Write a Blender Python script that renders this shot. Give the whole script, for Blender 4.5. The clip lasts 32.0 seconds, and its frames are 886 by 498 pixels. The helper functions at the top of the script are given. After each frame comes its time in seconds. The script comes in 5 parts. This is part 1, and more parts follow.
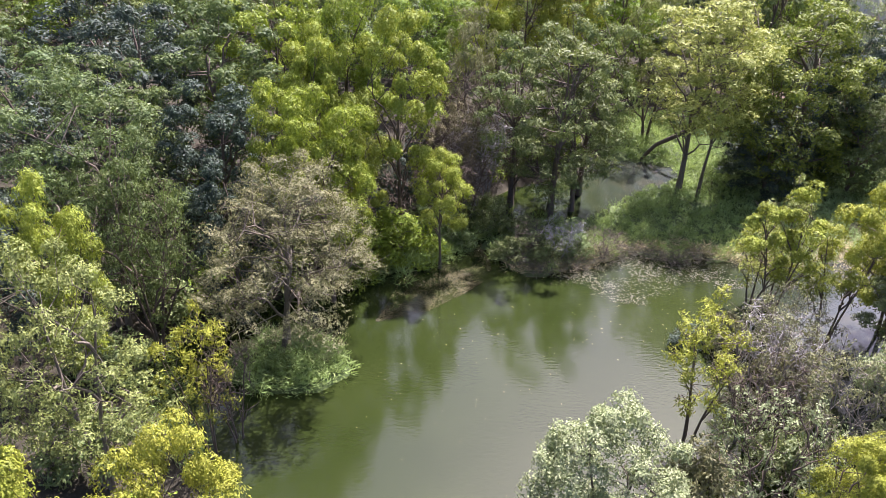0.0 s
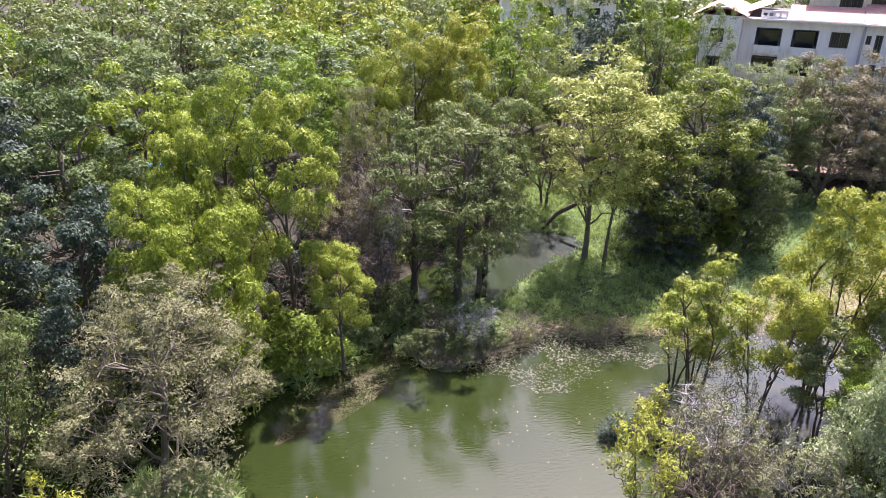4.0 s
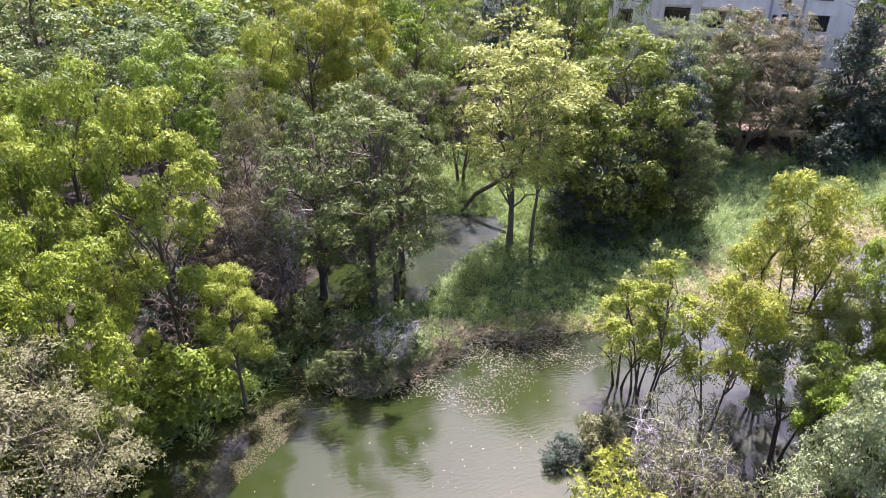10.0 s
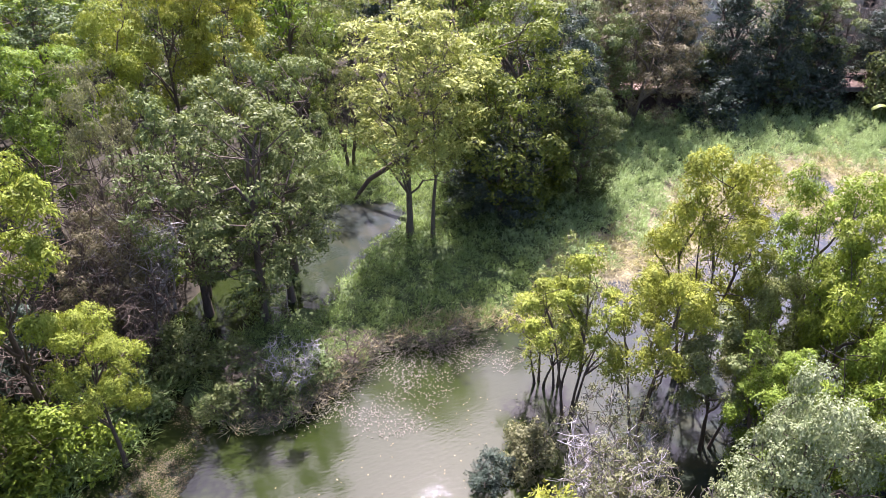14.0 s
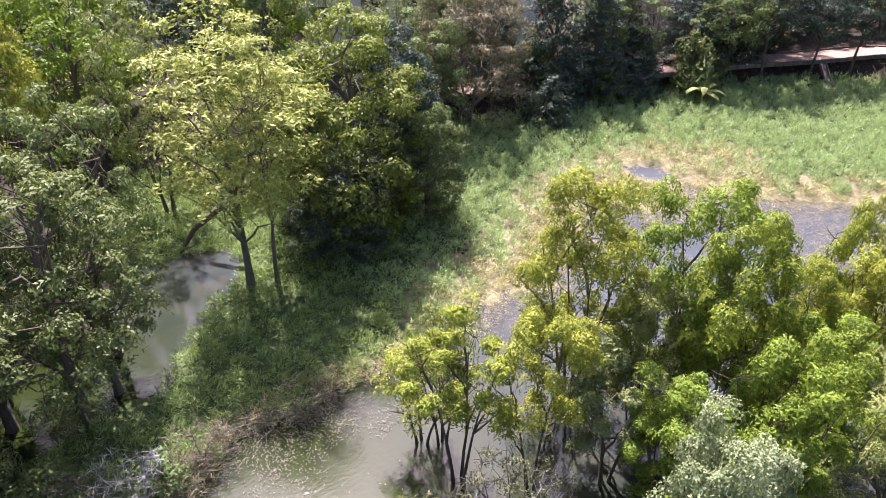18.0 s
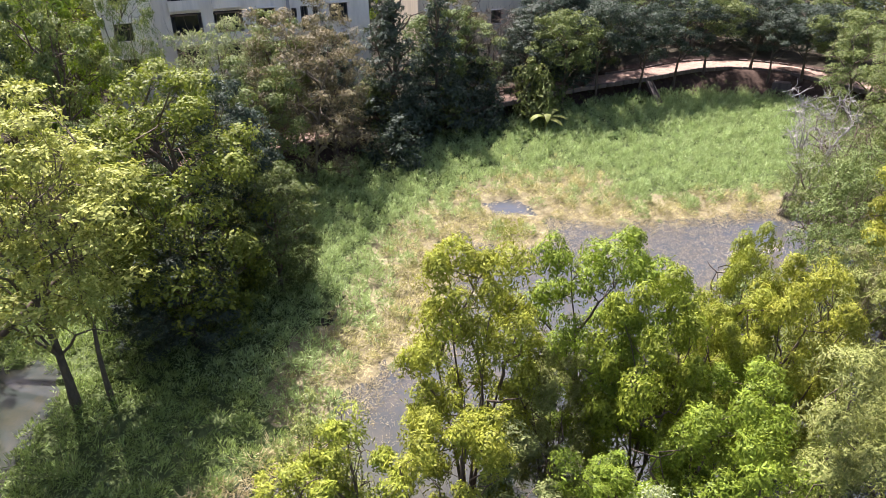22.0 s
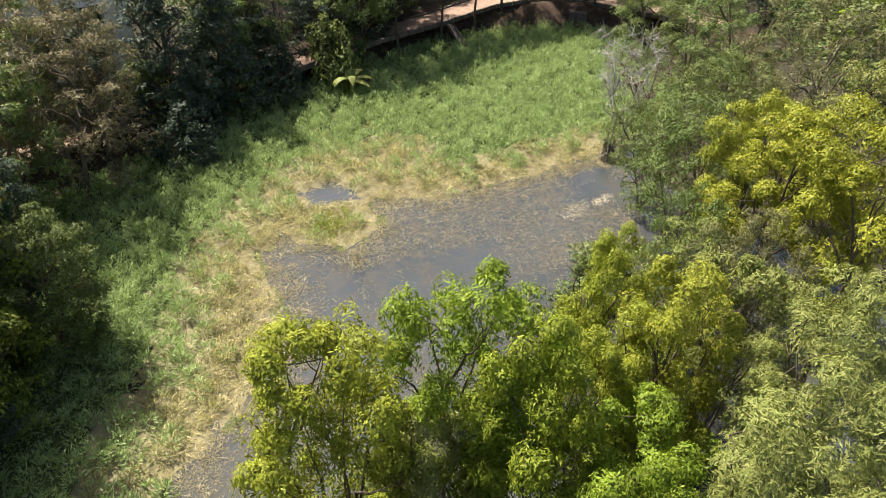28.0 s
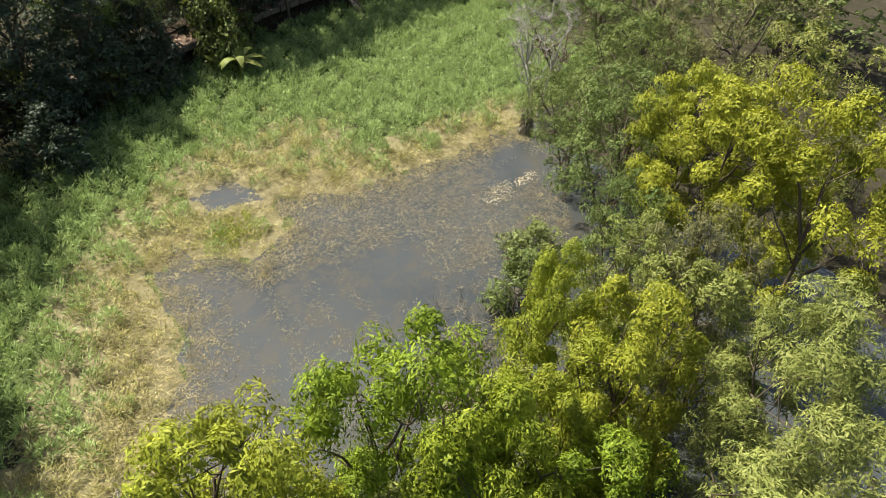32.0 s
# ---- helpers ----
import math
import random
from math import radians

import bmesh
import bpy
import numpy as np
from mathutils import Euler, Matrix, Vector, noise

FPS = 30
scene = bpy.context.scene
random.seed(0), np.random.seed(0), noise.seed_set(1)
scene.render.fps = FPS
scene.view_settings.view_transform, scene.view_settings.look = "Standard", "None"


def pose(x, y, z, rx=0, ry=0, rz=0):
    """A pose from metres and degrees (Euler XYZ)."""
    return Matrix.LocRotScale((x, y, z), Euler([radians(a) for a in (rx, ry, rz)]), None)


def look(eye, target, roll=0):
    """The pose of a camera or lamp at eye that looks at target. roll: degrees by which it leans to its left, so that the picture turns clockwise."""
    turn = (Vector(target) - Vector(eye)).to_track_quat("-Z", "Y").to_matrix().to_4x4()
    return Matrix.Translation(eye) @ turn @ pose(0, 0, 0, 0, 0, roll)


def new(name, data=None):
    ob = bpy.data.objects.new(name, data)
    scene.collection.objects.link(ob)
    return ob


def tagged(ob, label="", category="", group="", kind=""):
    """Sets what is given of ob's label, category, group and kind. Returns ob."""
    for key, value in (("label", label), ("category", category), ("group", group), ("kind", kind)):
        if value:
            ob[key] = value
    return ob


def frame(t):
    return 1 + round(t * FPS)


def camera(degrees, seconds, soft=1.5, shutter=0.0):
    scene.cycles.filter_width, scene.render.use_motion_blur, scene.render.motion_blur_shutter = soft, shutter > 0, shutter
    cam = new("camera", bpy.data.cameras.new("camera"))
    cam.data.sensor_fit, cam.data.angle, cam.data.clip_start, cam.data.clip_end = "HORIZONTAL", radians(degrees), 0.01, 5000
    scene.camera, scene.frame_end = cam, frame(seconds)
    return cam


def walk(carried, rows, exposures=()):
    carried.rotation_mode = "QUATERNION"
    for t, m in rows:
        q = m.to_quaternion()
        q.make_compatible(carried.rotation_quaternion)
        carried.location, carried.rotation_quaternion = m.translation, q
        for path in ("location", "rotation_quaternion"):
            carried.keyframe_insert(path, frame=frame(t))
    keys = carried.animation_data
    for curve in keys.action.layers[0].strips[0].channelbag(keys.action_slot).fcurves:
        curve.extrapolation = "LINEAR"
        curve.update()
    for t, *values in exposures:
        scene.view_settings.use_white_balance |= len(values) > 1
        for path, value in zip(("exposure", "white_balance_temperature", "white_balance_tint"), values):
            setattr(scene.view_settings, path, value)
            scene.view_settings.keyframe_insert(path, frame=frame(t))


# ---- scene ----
cam = camera(65.1, 32.0, soft=0.75)
METRES, EYE, TILT, LEAN, TURN = 33.0, 23.0, -30.0, -0.5, 0.0
ROWS = [
    (0.0, 0.0, 0.0, 0.0, 0.0, 0.0, -0.0),
    (0.5, -0.0008, 0.012, 0.0083, -0.47, -0.1, 0.26),
    (1.0, -0.0019, 0.0244, 0.0157, -0.56, 0.95, 0.28),
    (1.5, -0.001, 0.0366, 0.0226, -1.24, 2.03, 0.68),
    (2.0, -0.0017, 0.0498, 0.029, -2.74, 2.78, 1.59),
    (2.5, -0.0012, 0.0631, 0.0364, -3.71, 3.38, 2.18),
    (3.0, -0.0002, 0.0768, 0.0446, -4.79, 3.85, 2.84),
    (3.5, 0.0018, 0.0908, 0.0529, -6.37, 4.26, 3.83),
    (4.0, 0.0037, 0.1043, 0.0616, -7.99, 4.66, 4.85),
    (4.5, 0.0049, 0.118, 0.0706, -9.3, 4.97, 5.62),
    (6.5, 0.0154, 0.1731, 0.1008, -12.2, 4.7, 7.37),
    (7.0, 0.0187, 0.1862, 0.1076, -12.23, 4.31, 7.39),
    (7.5, 0.0225, 0.1975, 0.1152, -12.2, 3.78, 7.38),
    (8.0, 0.0268, 0.2086, 0.1234, -12.44, 3.07, 7.53),
    (8.5, 0.031, 0.2194, 0.1312, -13.02, 2.33, 7.89),
    (9.0, 0.0355, 0.2308, 0.1386, -13.64, 1.58, 8.3),
    (9.5, 0.0403, 0.2426, 0.1465, -14.23, 0.76, 8.68),
    (10.0, 0.0445, 0.2547, 0.1528, -14.84, -0.04, 9.04),
    (10.5, 0.0493, 0.2668, 0.1597, -15.45, -0.84, 9.37),
    (11.0, 0.0545, 0.2793, 0.1657, -16.02, -1.64, 9.73),
    (11.5, 0.0595, 0.2922, 0.1717, -16.6, -2.44, 10.06),
    (12.0, 0.0653, 0.3054, 0.1772, -17.28, -3.23, 10.45),
    (12.5, 0.0711, 0.318, 0.1842, -18.23, -3.74, 10.98),
    (13.0, 0.0758, 0.3303, 0.1921, -19.16, -3.98, 11.5),
    (13.5, 0.0816, 0.3421, 0.1997, -20.36, -4.23, 12.13),
    (14.0, 0.0867, 0.3538, 0.2094, -23.58, -5.0, 13.77),
    (14.5, 0.0921, 0.3662, 0.2175, -26.34, -5.7, 15.13),
    (16.5, 0.1215, 0.4191, 0.2456, -32.76, -7.67, 18.14),
    (17.0, 0.1302, 0.4307, 0.2533, -33.69, -7.96, 18.51),
    (17.5, 0.1382, 0.4416, 0.2604, -35.86, -8.69, 19.39),
    (18.0, 0.1471, 0.453, 0.2675, -37.83, -9.42, 20.23),
    (18.5, 0.1565, 0.4655, 0.2722, -39.31, -9.59, 20.83),
    (19.0, 0.1664, 0.4779, 0.2767, -40.8, -9.7, 21.41),
    (19.5, 0.1766, 0.4899, 0.2821, -43.07, -10.15, 22.22),
    (20.0, 0.1869, 0.5026, 0.2857, -45.39, -10.65, 23.02),
    (20.5, 0.198, 0.515, 0.2873, -47.04, -11.05, 23.61),
    (21.0, 0.2086, 0.5258, 0.2916, -48.81, -11.76, 24.15),
    (21.5, 0.2204, 0.5342, 0.299, -50.66, -12.54, 24.74),
    (22.0, 0.2324, 0.5416, 0.309, -51.98, -12.68, 25.11),
    (22.5, 0.2447, 0.5486, 0.3172, -54.42, -13.31, 25.78),
    (23.0, 0.2568, 0.5576, 0.3234, -57.47, -14.64, 26.56),
    (23.5, 0.2693, 0.5673, 0.3267, -60.12, -15.86, 27.14),
    (24.0, 0.2816, 0.576, 0.3292, -62.28, -16.89, 27.59),
    (24.5, 0.2944, 0.5817, 0.334, -63.4, -17.45, 27.84),
    (25.0, 0.3075, 0.5864, 0.3404, -64.43, -17.95, 28.07),
    (25.5, 0.3205, 0.5907, 0.3465, -65.87, -18.68, 28.34),
    (27.5, 0.3745, 0.6075, 0.3686, -69.99, -25.25, 29.0),
    (28.0, 0.3895, 0.612, 0.372, -70.99, -26.95, 29.12),
    (28.5, 0.4031, 0.6169, 0.3731, -71.94, -28.54, 29.18),
    (29.0, 0.4182, 0.6211, 0.3752, -72.93, -30.21, 29.31),
    (29.5, 0.4331, 0.6249, 0.3777, -74.16, -32.03, 29.42),
    (30.0, 0.4485, 0.6289, 0.3791, -75.72, -33.61, 29.58),
    (30.5, 0.4638, 0.6331, 0.3799, -77.22, -34.43, 29.72),
    (31.0, 0.4791, 0.6378, 0.3794, -78.3, -34.99, 29.8),
    (31.5, 0.4953, 0.6414, 0.3807, -79.35, -35.2, 29.91),
    (32.0, 0.5109, 0.6436, 0.3828, -80.71, -35.47, 29.96),
]
walk(cam, [(t, pose(0, 0, EYE, TILT, LEAN, TURN) @ pose(METRES * x, METRES * y, METRES * z, 90 + pitch, roll, yaw)) for t, x, y, z, yaw, pitch, roll in ROWS],
     exposures=[(0.0, 1.81, 5800, 33), (13.0, 1.92, 5700, 37), (19.0, 1.74, 5900, 33), (25.0, 1.38, 6450, 20), (32.0, 0.95, 6850, 7)])

# ---- light ----
SUN_AZ, SUN_EL = 27.0, 56.0          # degrees clockwise from +y, and above the horizon
world = bpy.data.worlds.new("sky")
scene.world = world
world.use_nodes = True
wn, wl = world.node_tree.nodes, world.node_tree.links
sky = wn.new("ShaderNodeTexSky")
sky.sky_type, sky.sun_disc = "NISHITA", False
sky.sun_elevation, sky.sun_rotation = radians(SUN_EL), radians(SUN_AZ)
sky.air_density, sky.dust_density = 1.0, 3.4
wn["Background"].inputs["Strength"].default_value = 0.085
wl.new(sky.outputs["Color"], wn["Background"].inputs["Color"])
sun = new("sun", bpy.data.lights.new("sun", "SUN"))
sun.data.energy, sun.data.angle, sun.data.color = 5.0, radians(0.6), (1.0, 0.95, 0.86)
sa, se = radians(SUN_AZ), radians(SUN_EL)
SUN_DIR = Vector((math.sin(sa) * math.cos(se), math.cos(sa) * math.cos(se), math.sin(se)))
sun.matrix_world = look(SUN_DIR * 60, (0, 0, 0))

# ---- materials ----
class Mat:
    """A small wrapper that makes node materials shorter to write."""
    def __init__(self, name):
        self.m = bpy.data.materials.new(name)
        self.m.use_nodes = True
        self.n, self.l = self.m.node_tree.nodes, self.m.node_tree.links
        self.b = self.n["Principled BSDF"]

    def node(self, kind, **values):
        nd = self.n.new(kind)
        for k, v in values.items():
            nd.inputs[k].default_value = v
        return nd

    def coords(self, scale, world_space=True):
        mp = self.node("ShaderNodeMapping", Scale=scale)
        if world_space:
            self.l.new(self.n.new("ShaderNodeNewGeometry").outputs["Position"], mp.inputs["Vector"])
        else:
            self.l.new(self.n.new("ShaderNodeTexCoord").outputs["Object"], mp.inputs["Vector"])
        return mp.outputs["Vector"]

    def noise(self, scale, detail=4.0, rough=0.6, vec=None, distortion=0.0):
        t = self.node("ShaderNodeTexNoise", Scale=scale, Detail=detail, Roughness=rough, Distortion=distortion)
        if vec is None:
            vec = self.coords((1, 1, 1))
        self.l.new(vec, t.inputs["Vector"])
        return t.outputs["Fac"]

    def ramp(self, fac, stops):
        r = self.n.new("ShaderNodeValToRGB")
        while len(r.color_ramp.elements) < len(stops):
            r.color_ramp.elements.new(0.5)
        for e, (p, c) in zip(r.color_ramp.elements, stops):
            e.position, e.color = p, (*c, 1)
        self.l.new(fac, r.inputs["Fac"])
        return r.outputs["Color"]

    def mix(self, fac, a, b, blend="MIX"):
        x = self.n.new("ShaderNodeMix")
        x.data_type, x.blend_type = "RGBA", blend
        for sock, v in ((x.inputs[0], fac), (x.inputs[6], a), (x.inputs[7], b)):
            if isinstance(v, (int, float)):
                sock.default_value = v
            elif isinstance(v, tuple):
                sock.default_value = (*v, 1)
            else:
                self.l.new(v, sock)
        return x.outputs[2]

    def bump(self, height, strength, distance):
        bp = self.node("ShaderNodeBump", Strength=strength, Distance=distance)
        self.l.new(height, bp.inputs["Height"])
        self.l.new(bp.outputs["Normal"], self.b.inputs["Normal"])

    def base(self, colour, rough=0.8, spec=0.3):
        if isinstance(colour, tuple):
            self.b.inputs["Base Color"].default_value = (*colour, 1)
        else:
            self.l.new(colour, self.b.inputs["Base Color"])
        self.b.inputs["Roughness"].default_value = rough
        self.b.inputs["Specular IOR Level"].default_value = spec
        return self


def leaf_mat(name, shades, through_colour, through_part=0.35, rough=0.55, spec=0.16, hue=0.03, patch_scale=1.5, patch_depth=0.34):
    """Leaves: three shades by leaf, a drift from plant to plant, and light through the blade."""
    k = Mat(name)
    shades = [tuple(m + (v - m) * 0.7 for v, m in zip(s, shades[1])) for s in shades]
    isle = k.n.new("ShaderNodeNewGeometry").outputs["Random Per Island"]
    col = k.ramp(isle, list(zip((0.0, 0.5, 1.0), shades)))
    info = k.n.new("ShaderNodeObjectInfo").outputs["Random"]
    mr = k.node("ShaderNodeMapRange")
    mr.inputs["To Min"].default_value, mr.inputs["To Max"].default_value = 0.5 - hue * 0.5, 0.5 + hue * 0.5
    k.l.new(info, mr.inputs["Value"])
    hs = k.n.new("ShaderNodeHueSaturation")
    k.l.new(mr.outputs["Result"], hs.inputs["Hue"])
    patch = k.noise(patch_scale, 3.0, 0.6)
    pv = k.node("ShaderNodeMapRange")
    pv.inputs["From Min"].default_value, pv.inputs["From Max"].default_value = 0.3, 0.7
    pv.inputs["To Min"].default_value, pv.inputs["To Max"].default_value = 1 - patch_depth, 1 + patch_depth
    k.l.new(patch, pv.inputs["Value"])
    k.l.new(pv.outputs["Result"], hs.inputs["Value"])
    k.l.new(col, hs.inputs["Color"])
    k.base(hs.outputs["Color"], rough, spec)
    tr = k.n.new("ShaderNodeBsdfTranslucent")
    tc = k.mix(0.5, hs.outputs["Color"], through_colour)
    k.l.new(tc, tr.inputs["Color"])
    mx = k.node("ShaderNodeMixShader", Fac=through_part)
    k.l.new(k.b.outputs[0], mx.inputs[1])
    k.l.new(tr.outputs[0], mx.inputs[2])
    k.l.new(mx.outputs[0], k.n["Material Output"].inputs["Surface"])
    return k.m


LEAF = {
    "lime": leaf_mat("leaf_lime", ((0.1153, 0.153, 0.0178), (0.2268, 0.261, 0.0281), (0.3591, 0.369, 0.0562)), (0.50, 0.54, 0.03), 0.2),
    "green": leaf_mat("leaf_green", ((0.078, 0.122, 0.015), (0.164, 0.230, 0.021), (0.28, 0.337, 0.04)), (0.37, 0.50, 0.02), 0.22),
    "yellow": leaf_mat("leaf_yellow", ((0.13, 0.148, 0.017), (0.24, 0.26, 0.026), (0.355, 0.355, 0.052)), (0.47, 0.465, 0.023), 0.22),
    "mid": leaf_mat("leaf_mid", ((0.0634, 0.098, 0.0333), (0.1313, 0.176, 0.051), (0.2625, 0.29, 0.1144)), (0.318, 0.38, 0.055), 0.2),
    "pale": leaf_mat("leaf_pale", ((0.1074, 0.1376, 0.0329), (0.1953, 0.2232, 0.058), (0.3027, 0.3116, 0.0967)), (0.36, 0.39, 0.06), 0.2),
    "bright": leaf_mat("leaf_bright", ((0.1733, 0.212, 0.0395), (0.3097, 0.34, 0.0728), (0.4725, 0.475, 0.1248)), (0.50, 0.53, 0.075), 0.2),
    "deep": leaf_mat("leaf_deep", ((0.0683, 0.0984, 0.0306), (0.1239, 0.166, 0.0468), (0.2258, 0.265, 0.0936)), (0.27, 0.34, 0.055), 0.2),
    "leafy": leaf_mat("leaf_leafy", ((0.0651, 0.1, 0.0177), (0.1313, 0.18, 0.026), (0.2363, 0.275, 0.0478)), (0.30, 0.40, 0.025), 0.22),
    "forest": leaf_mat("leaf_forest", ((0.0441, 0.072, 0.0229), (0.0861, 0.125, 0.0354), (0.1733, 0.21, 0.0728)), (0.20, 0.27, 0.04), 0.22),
    "silver": leaf_mat("leaf_silver", ((0.1365, 0.174, 0.0676), (0.2457, 0.287, 0.1269), (0.378, 0.4, 0.2184)), (0.30, 0.37, 0.10), 0.24, 0.55, 0.18),
    "grey": leaf_mat("leaf_grey_dry", ((0.1103, 0.115, 0.0499), (0.1733, 0.177, 0.0759), (0.252, 0.248, 0.1144)), (0.26, 0.26, 0.08), 0.28),
    "rust": leaf_mat("leaf_rust", ((0.1208, 0.105, 0.0541), (0.189, 0.16, 0.0832), (0.1785, 0.185, 0.078)), (0.24, 0.21, 0.075), 0.24),
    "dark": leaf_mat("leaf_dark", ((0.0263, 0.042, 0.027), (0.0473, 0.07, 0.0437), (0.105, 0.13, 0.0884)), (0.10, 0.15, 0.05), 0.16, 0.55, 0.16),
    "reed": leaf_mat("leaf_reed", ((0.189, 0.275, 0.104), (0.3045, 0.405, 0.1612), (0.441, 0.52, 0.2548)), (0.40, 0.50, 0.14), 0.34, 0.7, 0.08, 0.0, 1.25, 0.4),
    # darker copy of reed: the shore's shade and stray sun are set by colour
    "shade_reed": leaf_mat("leaf_shaded_reed", ((0.151, 0.2185, 0.0658), (0.2536, 0.345, 0.1076), (0.3985, 0.483, 0.1794)), (0.34, 0.44, 0.09), 0.34, 0.7, 0.08, 0.0, 1.25, 0.4),
    "straw": leaf_mat("leaf_straw", ((0.2258, 0.19, 0.0884), (0.3727, 0.315, 0.1508), (0.525, 0.455, 0.2496)), (0.573, 0.5, 0.23), 0.22, 0.7, 0.2, 0.0, 1.25, 0.5),
    "brown": leaf_mat("leaf_brown_litter", ((0.0315, 0.026, 0.0094), (0.0651, 0.054, 0.0187), (0.1313, 0.108, 0.0395)), (0.12, 0.10, 0.025), 0.1, 0.6, 0.2, 0.0),
    "olive": leaf_mat("leaf_olive_dry", ((0.2363, 0.23, 0.0832), (0.3727, 0.35, 0.1352), (0.5145, 0.47, 0.2184)), (0.452, 0.437, 0.138), 0.25, 0.6, 0.2, 0.0, 1.25, 0.5),
    "litter": leaf_mat("leaf_litter", ((0.0781, 0.0686, 0.0468), (0.1418, 0.125, 0.0842), (0.23, 0.206, 0.1404)), (0.279, 0.216, 0.072), 0.1, 0.6, 0.3, 0.0),
    "fleck": leaf_mat("leaf_fleck", ((0.315, 0.27, 0.156), (0.504, 0.44, 0.2912), (0.651, 0.58, 0.468)), (0.4, 0.35, 0.15), 0.1, 0.4, 0.5, 0.0),
}


def bark_mat(name, dark, light):
    k = Mat(name)
    f = k.noise(9.0, 6.0, 0.65, k.coords((1, 1, 0.25), False))
    g = k.noise(1.1, 3.0, 0.5, k.coords((1, 1, 1), False))
    col = k.mix(g, k.ramp(f, ((0.3, dark), (0.7, light))), tuple(0.6 * v for v in light), "MIX")
    k.base(col, 0.9, 0.15)
    k.bump(f, 0.7, 0.03)
    return k.m


BARK = {
    "brown": bark_mat("bark_brown", (0.06, 0.045, 0.032), (0.17, 0.135, 0.10)),
    "grey": bark_mat("bark_grey", (0.075, 0.064, 0.046), (0.22, 0.185, 0.135)),
    "ash": bark_mat("bark_ash", (0.26, 0.245, 0.22), (0.46, 0.44, 0.40)),
    "bare": bark_mat("bark_bare_twig", (0.115, 0.098, 0.076), (0.27, 0.238, 0.19)),
}


def ground_mat(name, stops, scale=1.5, rough=0.95, bump=0.5):
    k = Mat(name)
    a, b = k.noise(scale, 8.0, 0.7), k.noise(0.18, 3.0, 0.5)
    col = k.mix(b, k.ramp(a, stops), k.ramp(a, [(p, tuple(0.62 * v for v in c)) for p, c in stops]))
    k.base(col, rough, 0.15)
    k.bump(k.noise(scale * 4, 6.0, 0.7), bump, 0.08)
    return k.m


k = Mat("ground_earth")
fine, broad_n, edge_n = k.noise(1.6, 8.0, 0.7), k.noise(0.16, 3.0, 0.5), k.noise(0.8, 5.0, 0.65)


def shades(stops):
    return k.mix(broad_n, k.ramp(fine, stops), k.ramp(fine, [(p, tuple(0.6 * v for v in c)) for p, c in stops]))


col = shades(((0.35, (0.036, 0.033, 0.021)), (0.62, (0.066, 0.057, 0.036)), (0.82, (0.125, 0.103, 0.066))))
# bank soil is darkened to carry the tree shade on its face
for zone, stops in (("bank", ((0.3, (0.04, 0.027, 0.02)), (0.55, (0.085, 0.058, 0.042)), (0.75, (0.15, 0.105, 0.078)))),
                    ("marsh", ((0.3, (0.05, 0.07, 0.025)), (0.55, (0.10, 0.135, 0.045)), (0.75, (0.17, 0.20, 0.08)))),
                    ("dry", ((0.3, (0.14, 0.122, 0.065)), (0.5, (0.235, 0.208, 0.115)), (0.72, (0.35, 0.315, 0.185)))),
                    ("mud", ((0.3, (0.04, 0.04, 0.02)), (0.6, (0.08, 0.075, 0.035)), (0.8, (0.12, 0.10, 0.05))))):
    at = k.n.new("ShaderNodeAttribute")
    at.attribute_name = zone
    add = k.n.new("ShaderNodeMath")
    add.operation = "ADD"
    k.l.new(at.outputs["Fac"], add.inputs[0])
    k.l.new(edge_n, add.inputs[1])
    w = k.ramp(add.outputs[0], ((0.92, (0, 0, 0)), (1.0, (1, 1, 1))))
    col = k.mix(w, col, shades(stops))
k.base(col, 0.95, 0.15)
k.bump(k.noise(6.0, 6.0, 0.7), 0.6, 0.08)
G_ALL = k.m
G_PATH = ground_mat("earth_path", ((0.3, (0.25, 0.165, 0.12)), (0.5, (0.36, 0.25, 0.185)), (0.7, (0.47, 0.35, 0.27))), 3.0, 0.9, 0.2)
k = Mat("pond_water")
murk = k.noise(0.10, 3.0, 0.5)
sep = k.n.new("ShaderNodeSeparateXYZ")
k.l.new(k.n.new("ShaderNodeNewGeometry").outputs["Position"], sep.inputs[0])
silt_sky = k.n.new("ShaderNodeMapRange")
silt_sky.inputs["From Min"].default_value, silt_sky.inputs["From Max"].default_value = 16.0, 30.0
# the inlet takes some pool grey-blue in place of reflected sky
inlet = k.node("ShaderNodeMath")
inlet.operation = "MULTIPLY_ADD"
inlet.inputs[1].default_value = 3.0
beyond = k.n.new("ShaderNodeMath")
beyond.operation = "SUBTRACT"
beyond.use_clamp = False
k.l.new(sep.outputs["Y"], beyond.inputs[0])
beyond.inputs[1].default_value = 43.0
over = k.n.new("ShaderNodeMath")
over.operation = "MAXIMUM"
k.l.new(beyond.outputs[0], over.inputs[0])
over.inputs[1].default_value = 0.0
most = k.n.new("ShaderNodeMath")
most.operation = "MINIMUM"
k.l.new(over.outputs[0], most.inputs[0])
most.inputs[1].default_value = 2.4
k.l.new(most.outputs[0], inlet.inputs[0])
k.l.new(sep.outputs["X"], inlet.inputs[2])
k.l.new(inlet.outputs[0], silt_sky.inputs["Value"])
pond_c = k.ramp(murk, ((0.35, (0.016, 0.024, 0.005)), (0.65, (0.024, 0.033, 0.008))))
film = k.noise(0.8, 8.0, 0.75, None, 0.6)
# pool base leans blue: part of the sky's reflection is in this colour
pool_c = k.mix(k.ramp(film, ((0.45, (0, 0, 0)), (0.62, (1, 1, 1)))), k.ramp(murk, ((0.35, (0.037, 0.044, 0.047)), (0.65, (0.058, 0.066, 0.069)))), (0.070, 0.065, 0.053))
